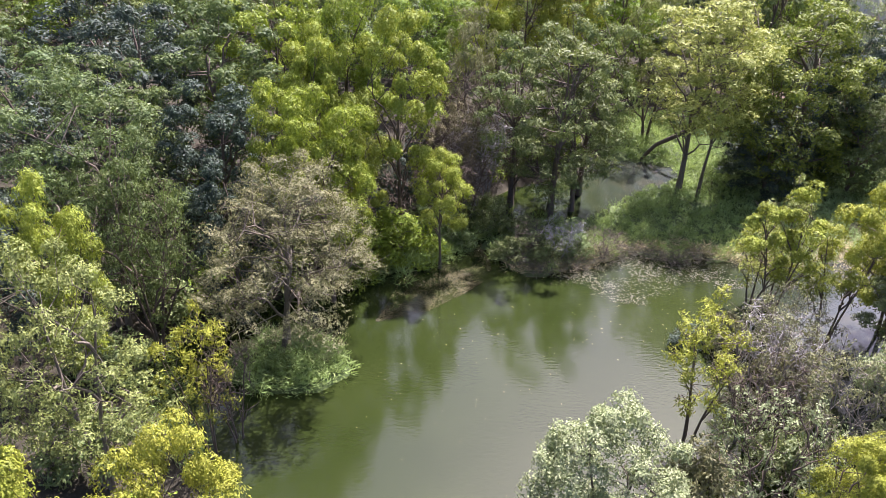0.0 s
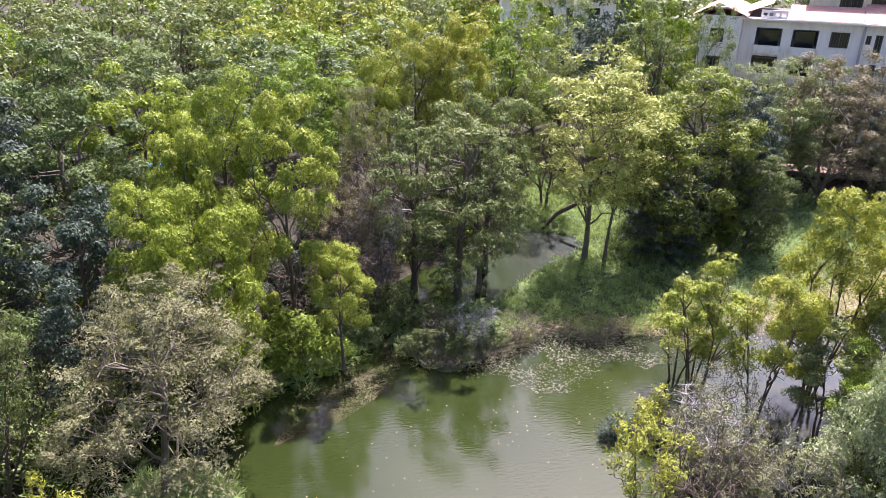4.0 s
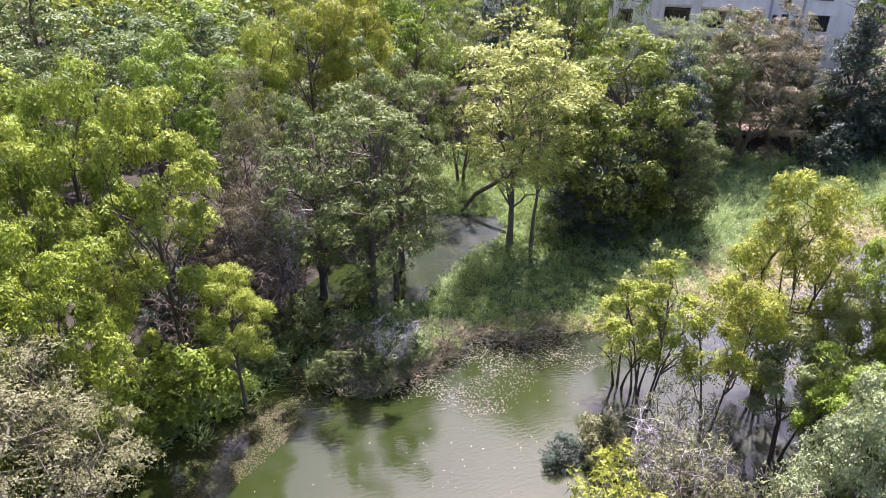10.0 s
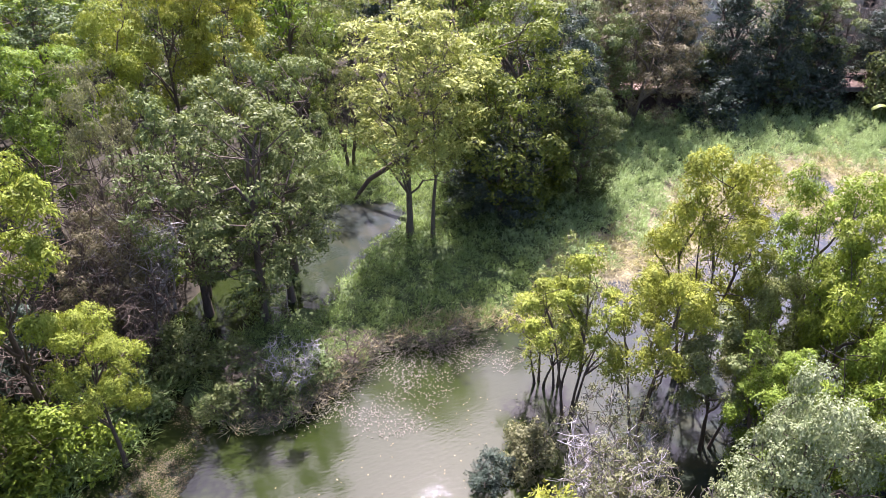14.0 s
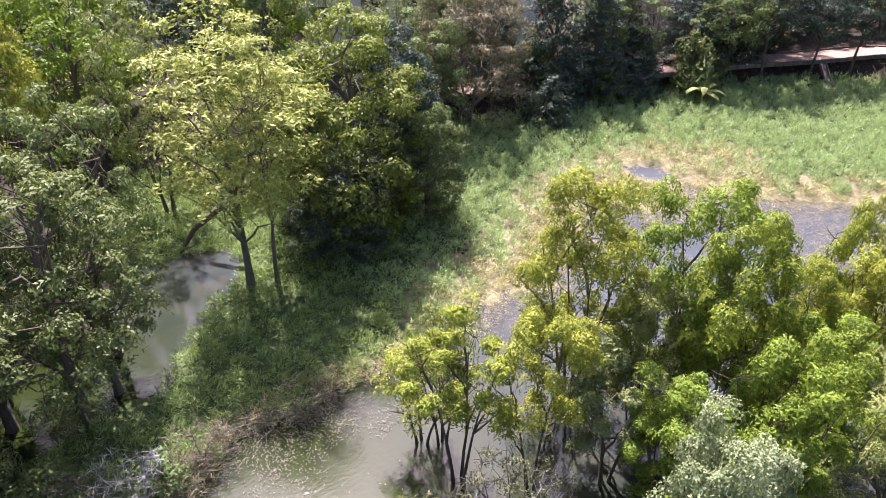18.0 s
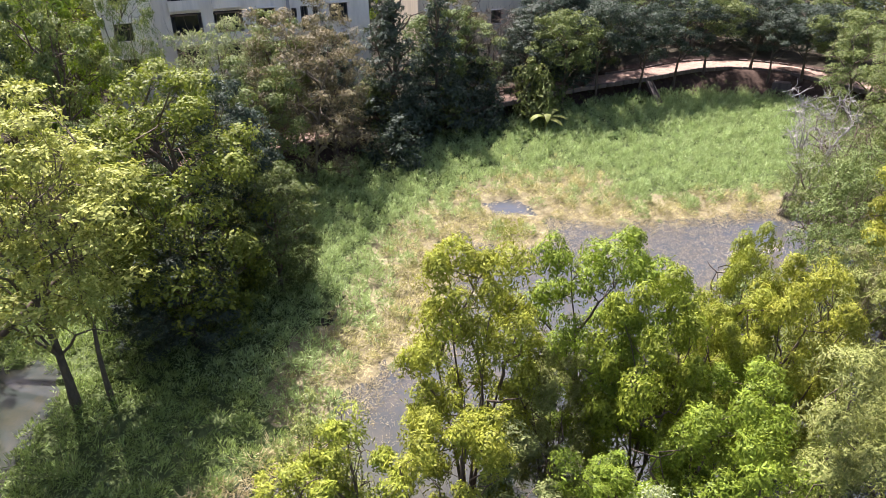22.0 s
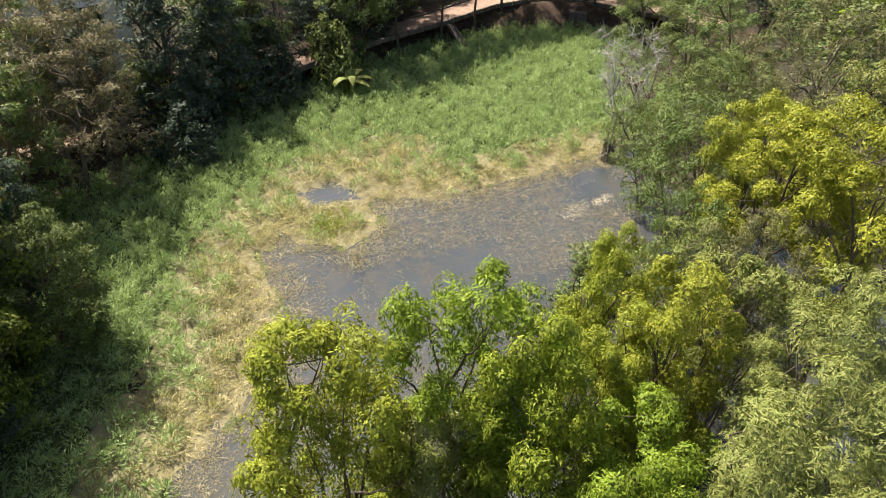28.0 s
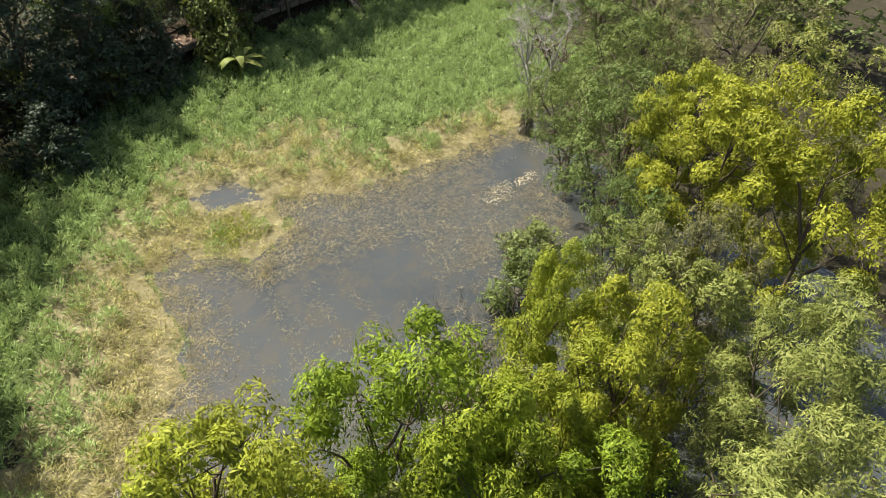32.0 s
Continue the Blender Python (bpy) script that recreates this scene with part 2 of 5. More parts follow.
k.base(k.mix(silt_sky.outputs["Result"], pond_c, pool_c), 0.02, 0.5)
k.b.inputs["IOR"].default_value = 1.46
wave = k.noise(3.2, 3.0, 0.5, k.coords((1.0, 2.2, 1.0)))
calm = k.noise(0.12, 2.0, 0.5)
wsum = k.n.new("ShaderNodeMath")
wsum.operation = "MULTIPLY"
k.l.new(wave, wsum.inputs[0])
k.l.new(calm, wsum.inputs[1])
k.bump(wsum.outputs[0], 0.4, 0.03)
WATER = k.m


def paint(name, colour, rough=0.8, dirt=0.25, scale=0.6):
    """Painted masonry with faint runs and blotches."""
    k = Mat(name)
    runs = k.noise(2.2, 5.0, 0.6, k.coords((1, 1, 0.15)))
    blot = k.noise(scale, 4.0, 0.6)
    worn = tuple(v * (1 - dirt) for v in colour)
    k.base(k.mix(k.ramp(runs, ((0.45, (0, 0, 0)), (0.75, (1, 1, 1)))), k.mix(blot, colour, tuple(v * (1 - dirt * 0.4) for v in colour)), worn), rough, 0.25)
    k.bump(k.noise(25, 3.0, 0.6), 0.15, 0.01)
    return k.m


WHITE = paint("white_wall", (0.86, 0.80, 0.68))
CREAM = paint("cream_wall", (0.72, 0.64, 0.46))
GREYW = paint("grey_wall", (0.42, 0.41, 0.40))
REDW = paint("red_wall", (0.30, 0.07, 0.05))
CONC = paint("old_concrete", (0.16, 0.13, 0.11), 0.9, 0.45, 1.5)
FRAME = paint("window_frame_paint", (0.10, 0.09, 0.085), 0.5, 0.1)
TERRA = paint("terracotta_tile", (0.56, 0.31, 0.23), 0.85, 0.3)
BLUE = paint("blue_sheet", (0.05, 0.20, 0.50), 0.5, 0.2)
k = Mat("dark_glass")
k.base((0.02, 0.024, 0.028), 0.08, 0.6)
GLASS = k.m


# ---- mesh helpers ----
def mesh_object(name, me, mats, parent=None, label=""):
    ob = new(name, me)
    for m in (mats if isinstance(mats, (list, tuple)) else [mats]):
        if m.name not in [q.name for q in me.materials if q]:
            me.materials.append(m)
    if parent:
        ob.parent = parent
    if label:
        tagged(ob, label)
    return ob


def part(name, bm, material, parent=None, label=""):
    me = bpy.data.meshes.new(name)
    bm.to_mesh(me)
    bm.free()
    return mesh_object(name, me, material, parent, label)


def raw_mesh(name, verts, faces, mat_index=None, smooth=False):
    """A mesh from arrays: verts (n, 3), faces (m, 3 or 4)."""
    verts, faces = np.asarray(verts, np.float32), np.asarray(faces, np.int32)
    me = bpy.data.meshes.new(name)
    w = faces.shape[1]
    me.vertices.add(len(verts))
    me.vertices.foreach_set("co", verts.ravel())
    me.loops.add(faces.size)
    me.loops.foreach_set("vertex_index", faces.ravel())
    me.polygons.add(len(faces))
    me.polygons.foreach_set("loop_start", np.arange(len(faces), dtype=np.int32) * w)
    if mat_index is not None:
        me.polygons.foreach_set("material_index", np.asarray(mat_index, np.int32))
    if smooth:
        me.polygons.foreach_set("use_smooth", np.ones(len(faces), bool))
    me.update(calc_edges=True)
    me.validate()
    return me


def box_bm(bm, x0, x1, y0, y1, z0, z1, bevel=0.0):
    made = bmesh.ops.create_cube(bm, size=1.0)["verts"]
    bmesh.ops.transform(bm, matrix=Matrix.Translation(((x0 + x1) / 2, (y0 + y1) / 2, (z0 + z1) / 2)) @ Matrix.Diagonal((x1 - x0, y1 - y0, z1 - z0, 1)), verts=made)
    if bevel:
        bmesh.ops.bevel(bm, geom=[e for e in bm.edges if all(v in made for v in e.verts)], offset=bevel, segments=1, affect="EDGES")
    return bm


def box(name, x0, x1, y0, y1, z0, z1, mat, parent, bevel=0.0, label=""):
    return part(name, box_bm(bmesh.new(), x0, x1, y0, y1, z0, z1, bevel), mat, parent, label)


def unit(v):
    return v / np.maximum(np.linalg.norm(v, axis=-1, keepdims=True), 1e-9)


def tubes(lines, sides=5):
    """Tapered tubes along (points, radii) lines, as one pair of arrays."""
    vs, fs, at = [], [], 0
    for pts, rad in lines:
        pts, rad = np.asarray(pts, float), np.asarray(rad, float)
        n = len(pts)
        tang = unit(np.gradient(pts, axis=0))
        ref = np.array((0.31, 0.95, 0.05)) if abs(tang[0][1]) < 0.8 else np.array((1.0, 0, 0))
        a = unit(np.cross(tang, ref))
        b = np.cross(tang, a)
        ang = np.arange(sides) * 2 * np.pi / sides
        ring = pts[:, None, :] + rad[:, None, None] * (np.cos(ang)[None, :, None] * a[:, None, :] + np.sin(ang)[None, :, None] * b[:, None, :])
        vs.append(ring.reshape(-1, 3))
        i = np.arange(n - 1)[:, None] * sides
        j = np.arange(sides)[None, :]
        q = np.stack((i + j, i + (j + 1) % sides, i + sides + (j + 1) % sides, i + sides + j), -1).reshape(-1, 4)
        fs.append(q + at)
        at += n * sides
    return np.concatenate(vs), np.concatenate(fs)


def blades(rng, pos, axis, length, width, flat=0.7, facing=None):
    """Leaf blades: a kite for each position, pointing along axis."""
    n = len(pos)
    ref = (np.array((0, 0, 1.0)) if facing is None else facing) + rng.normal(0, flat, (n, 3))
    side = unit(np.cross(axis, ref))
    up = np.cross(side, axis)
    length, width = np.broadcast_to(length, n)[:, None], np.broadcast_to(width, n)[:, None]
    mid = pos + axis * length * 0.45
    v = np.stack((pos, mid + side * width * 0.5 + up * width * 0.2, pos + axis * length, mid - side * width * 0.5 + up * width * 0.2), 1)
    return v.reshape(-1, 3), np.arange(n * 4).reshape(-1, 4)


def inside(poly, x, y):
    x, y = np.asarray(x), np.asarray(y)
    res = np.zeros(x.shape, bool)
    for (x0, y0), (x1, y1) in zip(poly, poly[1:] + poly[:1]):
        if y0 != y1:
            res ^= ((y0 > y) != (y1 > y)) & (x < (x1 - x0) * (y - y0) / (y1 - y0) + x0)
    return res


def edge_distance(poly, x, y, closed=True):
    """Distance to a polygon's outline."""
    x, y = np.asarray(x, float), np.asarray(y, float)
    best = np.full(x.shape, 1e9)
    for (x0, y0), (x1, y1) in zip(poly, poly[1:] + (poly[:1] if closed else [])):
        dx, dy = x1 - x0, y1 - y0
        s = np.clip(((x - x0) * dx + (y - y0) * dy) / (dx * dx + dy * dy + 1e-12), 0, 1)
        best = np.minimum(best, np.hypot(x - x0 - s * dx, y - y0 - s * dy))
    return best


def wavy(x, y, s, seed=0.0):
    """A cheap smooth noise in about -1..1."""
    return (np.sin(x * s + seed) * np.cos(y * s * 1.13 + seed * 1.7) + 0.6 * np.sin((x * 0.8 + y * 0.6) * s * 2.1 + seed * 2.3) + 0.4 * np.cos((x * 0.5 - y * 0.9) * s * 3.7 + seed)) / 2.0


# ---- the plan ----
BASIN = [(-4, -10), (-8, 6), (-9, 14), (-9.7, 20.5), (-13, 24), (-15, 28), (-11, 33), (-6, 36), (-3.4, 37.6), (0.3, 39.8), (1.2, 42), (3, 46.5),
         (6, 49.5), (10, 51.5), (14, 55), (13, 61), (20, 68), (30, 66), (42, 58.5), (50, 56), (64, 50.5), (70, 48), (77, 43), (83, 36.5), (84.5, 30),
         (83, 22), (72, 19), (63, 22), (58, 23.5), (53, 19), (46, 9), (30, 4), (15, 2), (6, -6)]
MEADOW = [(3.2, 41.3), (3.4, 38.6), (4.6, 37.0), (6.9, 36.5), (9.8, 37.8), (12.6, 39.6), (15.6, 38.4), (19.2, 39.0), (22.5, 37.4), (25.6, 38.9), (28.7, 38.6), (30.6, 38.0),
          (33.7, 38.6), (36.6, 39.3), (38.7, 41.4), (40.7, 43.2), (42.6, 42.9), (42.4, 40.5), (42.7, 38.0), (44.7, 37.3), (46.3, 37.9), (48.1, 39.4), (48.4, 37.5),
          (49.4, 35.0), (51.6, 32.4), (53.1, 30.5), (54.8, 28.9), (56.8, 27.6), (58.7, 25.0),
          (64, 22), (72, 18), (85, 20), (87, 30), (86, 38), (79, 45), (71, 50.5), (64, 53), (50, 59), (42, 62), (30, 69), (19, 70), (11, 62), (13.2, 56.2), (17, 54.8), (19.6, 53.4),
          (18.8, 51.0), (16.6, 49.2), (14.7, 48.2), (12.6, 46), (10.6, 43.9), (7.6, 44.5), (4.4, 43.4)]
SMALL_POOL = [(46.5, 43.2), (47.6, 43.9), (48.6, 43.5), (49.5, 42.3), (49.0, 40.6), (47.8, 39.6), (47.0, 41.0), (46.2, 42.0)]
ISLET = [(-10.2, 26.3), (-8.5, 25.3), (-5.9, 25.7), (-4.3, 27.2), (-5.3, 29.0), (-6.8, 30.4), (-9.3, 30.2), (-10.5, 28.3)]
POOL_EDGE = [(25.6, 38.9), (28.7, 38.6), (30.6, 38.0), (33.7, 38.6), (36.6, 39.3), (38.7, 41.4), (40.7, 43.2), (42.6, 42.9), (42.6, 38.0), (44.7, 37.3), (48.1, 39.4),
             (49.4, 35.0), (51.6, 32.4), (54.8, 28.9), (58.7, 25.0)]
GREEN_EDGE = [(25.1, 41.0), (28.2, 41.2), (31.6, 42.2), (35.8, 43.6), (38.7, 45.9), (42.4, 45.6), (47.3, 45.0), (52.8, 44.0), (55.4, 41.0), (55.4, 39.0), (54.3, 36.7),
              (52.8, 35.7), (53.4, 33.6), (55.4, 31.5), (57.9, 29.1), (60.5, 26.7)]


def fringe(x, y):
    """0 at the pool, 1 where the dry fringe turns green, more beyond."""
    x, y = np.asarray(x, float), np.asarray(y, float)
    dp, dg = edge_distance(POOL_EDGE, x, y, False), edge_distance(GREEN_EDGE, x, y, False)
    f = np.where(inside(POOL_EDGE + GREEN_EDGE[::-1], x, y), dp / (dp + dg + 1e-6), np.where((x > 25.5) & (dp < dg), 0.15, 1 + dg / 3.6))
    return f + 0.22 * wavy(x, y, 0.6, 3.0) + 0.24 * wavy(x, y, 1.5, 1.0)


PATH_FRONT = [(30, 67), (42, 60.5), (47.6, 58.2), (58, 53), (70.5, 46.9), (77.9, 42.2), (83.8, 39.2), (86.7, 35.6), (87.6, 32.1), (86.9, 29), (85.4, 25), (82, 18)]


def terrain(x, y):
    """Height of the ground at x, y (arrays)."""
    x, y = np.asarray(x, float), np.asarray(y, float)
    d = edge_distance(BASIN, x, y)
    inb = inside(BASIN, x, y)
    north = np.clip((y - 0.35 * (45 - x) - 40) / 10, 0, 1) * np.clip((x - 18) / 10, 0, 1)
    east = np.clip((x - 62) / 8, 0, 1) * (y > 15)
    steep = np.maximum(north, east)
    land = 0.12 + np.minimum(d * 0.16, 1.6) * (1 - steep) + steep * 2.0 * np.clip(d / 2.6, 0, 1) + 0.10 * wavy(x, y, 0.5, 1.0) * np.clip(d / 3, 0, 1)
    bed = -0.15 - np.minimum(d, 3.0) * 0.12
    dm = edge_distance(MEADOW, x, y) * np.where(inside(MEADOW, x, y), 1, -1)
    dm = dm + 0.7 * wavy(x, y, 1.1, 4.0) + 0.6 * wavy(x, y, 2.6, 1.0)
    md = np.clip(dm * 0.055, -0.35, 0.15) + 0.10 * wavy(x, y, 2.4, 2.0) * np.clip(dm * 0.5, 0, 1)
    dp, di = edge_distance(SMALL_POOL, x, y), edge_distance(ISLET, x, y)
    small = np.where(inside(SMALL_POOL, x, y), dp, -dp) + 0.4 * wavy(x, y, 2.2, 3.0) > 0
    md = np.where(small, -0.02 - np.clip(dp * 0.3, 0, 0.15) + 0.05 * wavy(x, y, 3.0, 1.0), md)
    md = np.where(inside(ISLET, x, y), np.clip(di * 0.25, 0, 0.4) + 0.03, md)
    return np.where(inb, np.maximum(bed, md), land)


def ground_z(x, y):
    return float(terrain(np.array([x]), np.array([y]))[0])


def axis_steps(lo, hi, step):
    core = np.arange(lo, hi + step * 0.5, step)
    out = step * np.cumsum(1.36 ** np.arange(1, 24))
    return np.concatenate((lo - out[::-1], core, hi + out))


gx, gy = axis_steps(-30, 94, 0.62), axis_steps(-12, 76, 0.62)
GX, GY = np.meshgrid(gx, gy)
far = np.clip((np.hypot(GX - 30, GY - 35) - 110) / 200, 0, 1)
GZ = terrain(GX, GY) + far * 3 * wavy(GX, GY, 0.012, 5)
nx, ny = len(gx), len(gy)
ci, cj = np.meshgrid(np.arange(nx - 1), np.arange(ny - 1))
q = np.stack((cj * nx + ci, cj * nx + ci + 1, (cj + 1) * nx + ci + 1, (cj + 1) * nx + ci), -1).reshape(-1, 4)
ground_me = raw_mesh("ground", np.stack((GX, GY, GZ), -1).reshape(-1, 3), q, None, True)
inb, inm = inside(BASIN, GX, GY), inside(MEADOW, GX, GY)
zones = {
    "marsh": (inb & (GZ > -0.1) & ~((GX > 25.5) & inm & (fringe(GX, GY) < 1.6))) * 1.0,
    "dry": np.where(inb & inm, np.clip((1.9 - fringe(GX, GY)) / 0.8, 0, 1) * np.clip((GZ + 0.16) / 0.08, 0, 1), 0),
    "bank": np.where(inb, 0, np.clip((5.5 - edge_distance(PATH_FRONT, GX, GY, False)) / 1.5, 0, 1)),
    "mud": (GZ < -0.12) * 1.0,
}
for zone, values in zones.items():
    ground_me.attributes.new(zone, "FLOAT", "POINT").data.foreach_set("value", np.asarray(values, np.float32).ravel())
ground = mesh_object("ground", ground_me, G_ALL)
tagged(ground, "forest floor and marsh bed of brown earth with leaf litter", "ground", kind="structure")

wb = bmesh.new()
wv = [wb.verts.new((x, y, 0)) for x, y in ((-20, -16), (90, -16), (90, 72), (-20, 72))]
wb.faces.new(wv)
water = part("water", wb, WATER)
tagged(water, "murky green still pond water with faint ripples", "water", kind="structure")


def resample(line, step):
    p = np.asarray(line, float)
    s = np.concatenate(([0], np.cumsum(np.hypot(*np.diff(p, axis=0).T))))
    t = np.arange(0, s[-1], step)
    out = np.stack((np.interp(t, s, p[:, 0]), np.interp(t, s, p[:, 1])), 1)
    for _ in range(3):
        out[1:-1] = (out[:-2] + 2 * out[1:-1] + out[2:]) / 4
    return out


# earth path on the bank, with its stone edging
pl = resample(PATH_FRONT, 1.0)
tg = unit(np.gradient(pl, axis=0))
nr = np.stack((-tg[:, 1], tg[:, 0]), 1)
cols = np.linspace(0.15, 3.0, 5)
pv = np.concatenate([np.column_stack((pl + nr * c, np.full(len(pl), 2.16 + 0.03 * math.sin(c * 3)))) for c in cols])
pn = len(pl)
pq = [(a * pn + i, a * pn + i + 1, (a + 1) * pn + i + 1, (a + 1) * pn + i) for a in range(4) for i in range(pn - 1)]
path = mesh_object("path", raw_mesh("path", pv, pq, None, True), G_PATH)
tagged(path, "pale pinkish earth footpath along the bank", "path", kind="structure")

# ---- plants ----
PROTO = {}


def crown_centres(rng, shape, n, h, r, base):
    """Centres of foliage clumps in a crown of that shape."""
    out = []
    tries = []
    ph = rng.random(3) * 2 * np.pi
    while len(out) < n:
        u = rng.random()
        z = base + (1 - base) * u
        a = rng.random() * 2 * np.pi
        if shape == "round":
            w = math.sqrt(max(0.0, 1 - (2 * u - 0.95) ** 2)) * 0.95 + 0.08
        elif shape == "dome":
            w = math.sqrt(max(0.0, 1 - u ** 2)) * 0.92 + 0.12
        elif shape == "spread":
            w = 0.35 + 0.65 * min(1.0, u * 1.6) if u < 0.75 else 0.95
        elif shape == "column":
            w = 0.75 + 0.25 * math.sin(u * 9 + a) if u < 0.8 else 0.5
        elif shape == "cone":
            w = (1 - u) * 0.95 + 0.06
        else:
            w = 0.8
        rr = r * w * (0.3 + 0.7 * math.sqrt(rng.random()))
        if shape in ("cap", "ball", "full") and rng.random() > 0.14:
            # leaves sit on the outside of the crown, thickest on top
            low_cos = {"cap": -0.15, "ball": -0.75, "full": -0.45}[shape]
            ct = 1 - rng.random() * (1 - low_cos)
            st, deep = math.sqrt(max(0.0, 1 - ct * ct)), 0.74 + 0.26 * rng.random()
            mid = base + (1 - base) * (0.5 if shape == "ball" else 0.42)
            rr, z = r * st * deep, mid + (1 - mid) * ct * deep
        rr *= 1 + 0.17 * math.sin(2 * a + ph[0]) + 0.13 * math.sin(3 * a + ph[1] + 5 * u)
        z -= (1 - base) * 0.10 * (1 + math.sin(3 * a + ph[2])) * u
        tries.append((rr * math.cos(a), rr * math.sin(a), h * (z * 0.97)))
        if len(tries) == 4:
            # the candidate farthest from the clumps so far
            if out:
                o = np.array(out)
                gaps = [np.min(np.linalg.norm(o - np.array(c), axis=1)) for c in tries]
                out.append(tries[int(np.argmax(gaps))])
            else:
                out.append(tries[0])
            tries = []
    return np.array(out)


def proto(kind, seed, h, r, shape, base, clumps, rc, per, leaf, squash=0.75, droop=0.15, stems=1, limbs=6, trunk_r=0.16, spread=0.25, twigs=0, bare=0.0):
    """Meshes of one plant: trunk, limbs, crown."""
    key = (kind, seed)
    if key in PROTO:
        return PROTO[key]
    rng = np.random.default_rng(seed * 97 + len(kind) * 13 + sum(map(ord, kind)))
    cen = crown_centres(rng, shape, clumps, h * 0.97, r * 0.86, base)
    lines, stem_pts = [], []
    for s in range(stems):
        a0 = s * 2 * np.pi / stems + rng.random()
        off = 0.18 * (stems > 1)
        reach = r * spread * (1.0 if stems > 1 else 0.35)
        zt = h * (0.9 if shape in ("cone", "column") else 0.72)
        tt = np.linspace(0, 1, 9)
        wob = np.cumsum(rng.normal(0, 0.035 * r, (9, 2)), 0)
        px = off * math.cos(a0) + reach * math.cos(a0) * tt ** 1.2 + wob[:, 0] * tt
        py = off * math.sin(a0) + reach * math.sin(a0) * tt ** 1.2 + wob[:, 1] * tt
        pts = np.column_stack((px, py, zt * tt - 0.35 * (tt == 0)))
        rad = (trunk_r / math.sqrt(stems)) * (1 - 0.82 * tt) * (1 + 0.5 * np.exp(-tt * 14))
        lines.append((pts, rad))
        stem_pts.append(pts)
    sv, sf = tubes(lines, 7)
    trunk = raw_mesh("trunk", sv, sf, None, True)
    limb_meshes, limb_pts = [], [np.column_stack((p, np.full(len(p), 0.04))) for p in stem_pts]
    for i in range(limbs):
        st = stem_pts[i % stems]
        f = base * 0.8 + (0.72 - base * 0.6) * rng.random()
        k0 = st[min(8, max(1, int(f * 9)))]
        a = i * 2.4 + rng.normal(0, 0.3)
        end = np.array((k0[0] + r * 0.58 * math.cos(a), k0[1] + r * 0.58 * math.sin(a), min(h * (0.78 if shape in ("dome", "round") else 0.9), k0[2] + h * (0.10 + 0.16 * rng.random()))))
        tt = np.linspace(0, 1, 6)[:, None]
        bow = np.array((0, 0, 0.10 * r)) * np.sin(tt * np.pi)
        pts = k0 * (1 - tt) + end * tt + bow + rng.normal(0, 0.05 * r, (6, 3)) * tt * (1 - tt) * 3
        rad = trunk_r * 0.42 * (1 - 0.8 * tt[:, 0])
        v, fcs = tubes([(pts, rad)], 5)
        limb_meshes.append((v, fcs))
        limb_pts.append(np.column_stack((pts, rad)))
    allp = np.concatenate(limb_pts)
    tw = []
    for c in cen:
        d = np.linalg.norm(allp[:, :3] - c, axis=1) + 1.5 * np.maximum(0, allp[:, 2] - c[2])
        p0 = allp[np.argsort(d)[int(rng.integers(0, 4))]][:3]
        midp = (p0 + c) / 2 + rng.normal(0, 0.08 * r, 3)
        tw.append((np.array((p0, midp, c)), np.array((0.024, 0.018, 0.008)) * max(0.7, trunk_r / 0.16)))
        for _ in range(twigs):
            e = c + unit(rng.normal(0, 1, 3) + np.array((0, 0, 0.25))) * rc * (0.8 + 0.7 * rng.random())
            m2 = (c + e) / 2 + rng.normal(0, 0.1, 3)
            tw.append((np.array((c, m2, e)), np.array((0.02, 0.014, 0.006))))
    tv, tf = tubes(tw, 3)
    branches = raw_mesh("branches", tv, tf, None, True)
    crown = None
    if per:
        # each clump is a few lobes; leaves sit in sprays on the outside of the lobes, thickest above
        keep = cen[rng.random(len(cen)) >= bare]
        lobes, lead = 4, 4
        ns = max(2, per // (lead * lobes))
        big = rc * (0.62 + 0.66 * rng.random(len(keep)))
        off = unit(rng.normal(0, 1, (len(keep), lobes, 3)) + np.array((0, 0, 0.25))) * (0.48 * big)[:, None, None] * np.array((1, 1, squash))
        mids = (keep[:, None, :] + off).reshape(-1, 3)
        lob = np.repeat(big, lobes) * (0.42 + 0.30 * rng.random(len(mids)))
        nl = len(mids) * ns
        cc, size = np.repeat(mids, ns, 0), np.repeat(lob, ns)[:, None]
        d = unit(rng.normal(0, 1, (nl, 3)) + np.array((0, 0, 0.75)))
        flatten = np.array((1, 1, 0.35 + 0.65 * squash))
        start = cc + d * size * flatten * (0.62 + 0.36 * np.sqrt(rng.random((nl, 1))))
        run = size * (0.18 + 0.25 * rng.random((nl, 1)))
        side = unit(np.cross(d, rng.normal(0, 1, (nl, 3))))
        pos, ax = [], []
        for j in range(lead):
            s = (j + 0.3 + 0.7 * rng.random((nl, 1))) / lead
            pos.append(start + d * flatten * run * s + np.array((0, 0, -1.0)) * droop * run * s * s + rng.normal(0, 0.025, (nl, 3)))
            ax.append(unit(d * 0.25 + side * (0.85 if j % 2 else -0.85) + rng.normal(0, 0.18, (nl, 3)) + np.array((0, 0, -droop * 0.7))))
        pos, ax = np.concatenate(pos), np.concatenate(ax)
        n_all = len(pos)
        lv, lf = blades(rng, pos, ax, leaf[0] * (0.6 + 0.8 * rng.random(n_all)), leaf[1] * (0.7 + 0.6 * rng.random(n_all)), 0.15, np.tile(unit(d + np.array((0, 0, 0.35))), (lead, 1)))
        crown = raw_mesh("crown", lv, lf)
    PROTO[key] = (trunk, [raw_mesh("limb", v, f, None, True) for v, f in limb_meshes], branches, crown, h, r)
    return PROTO[key]


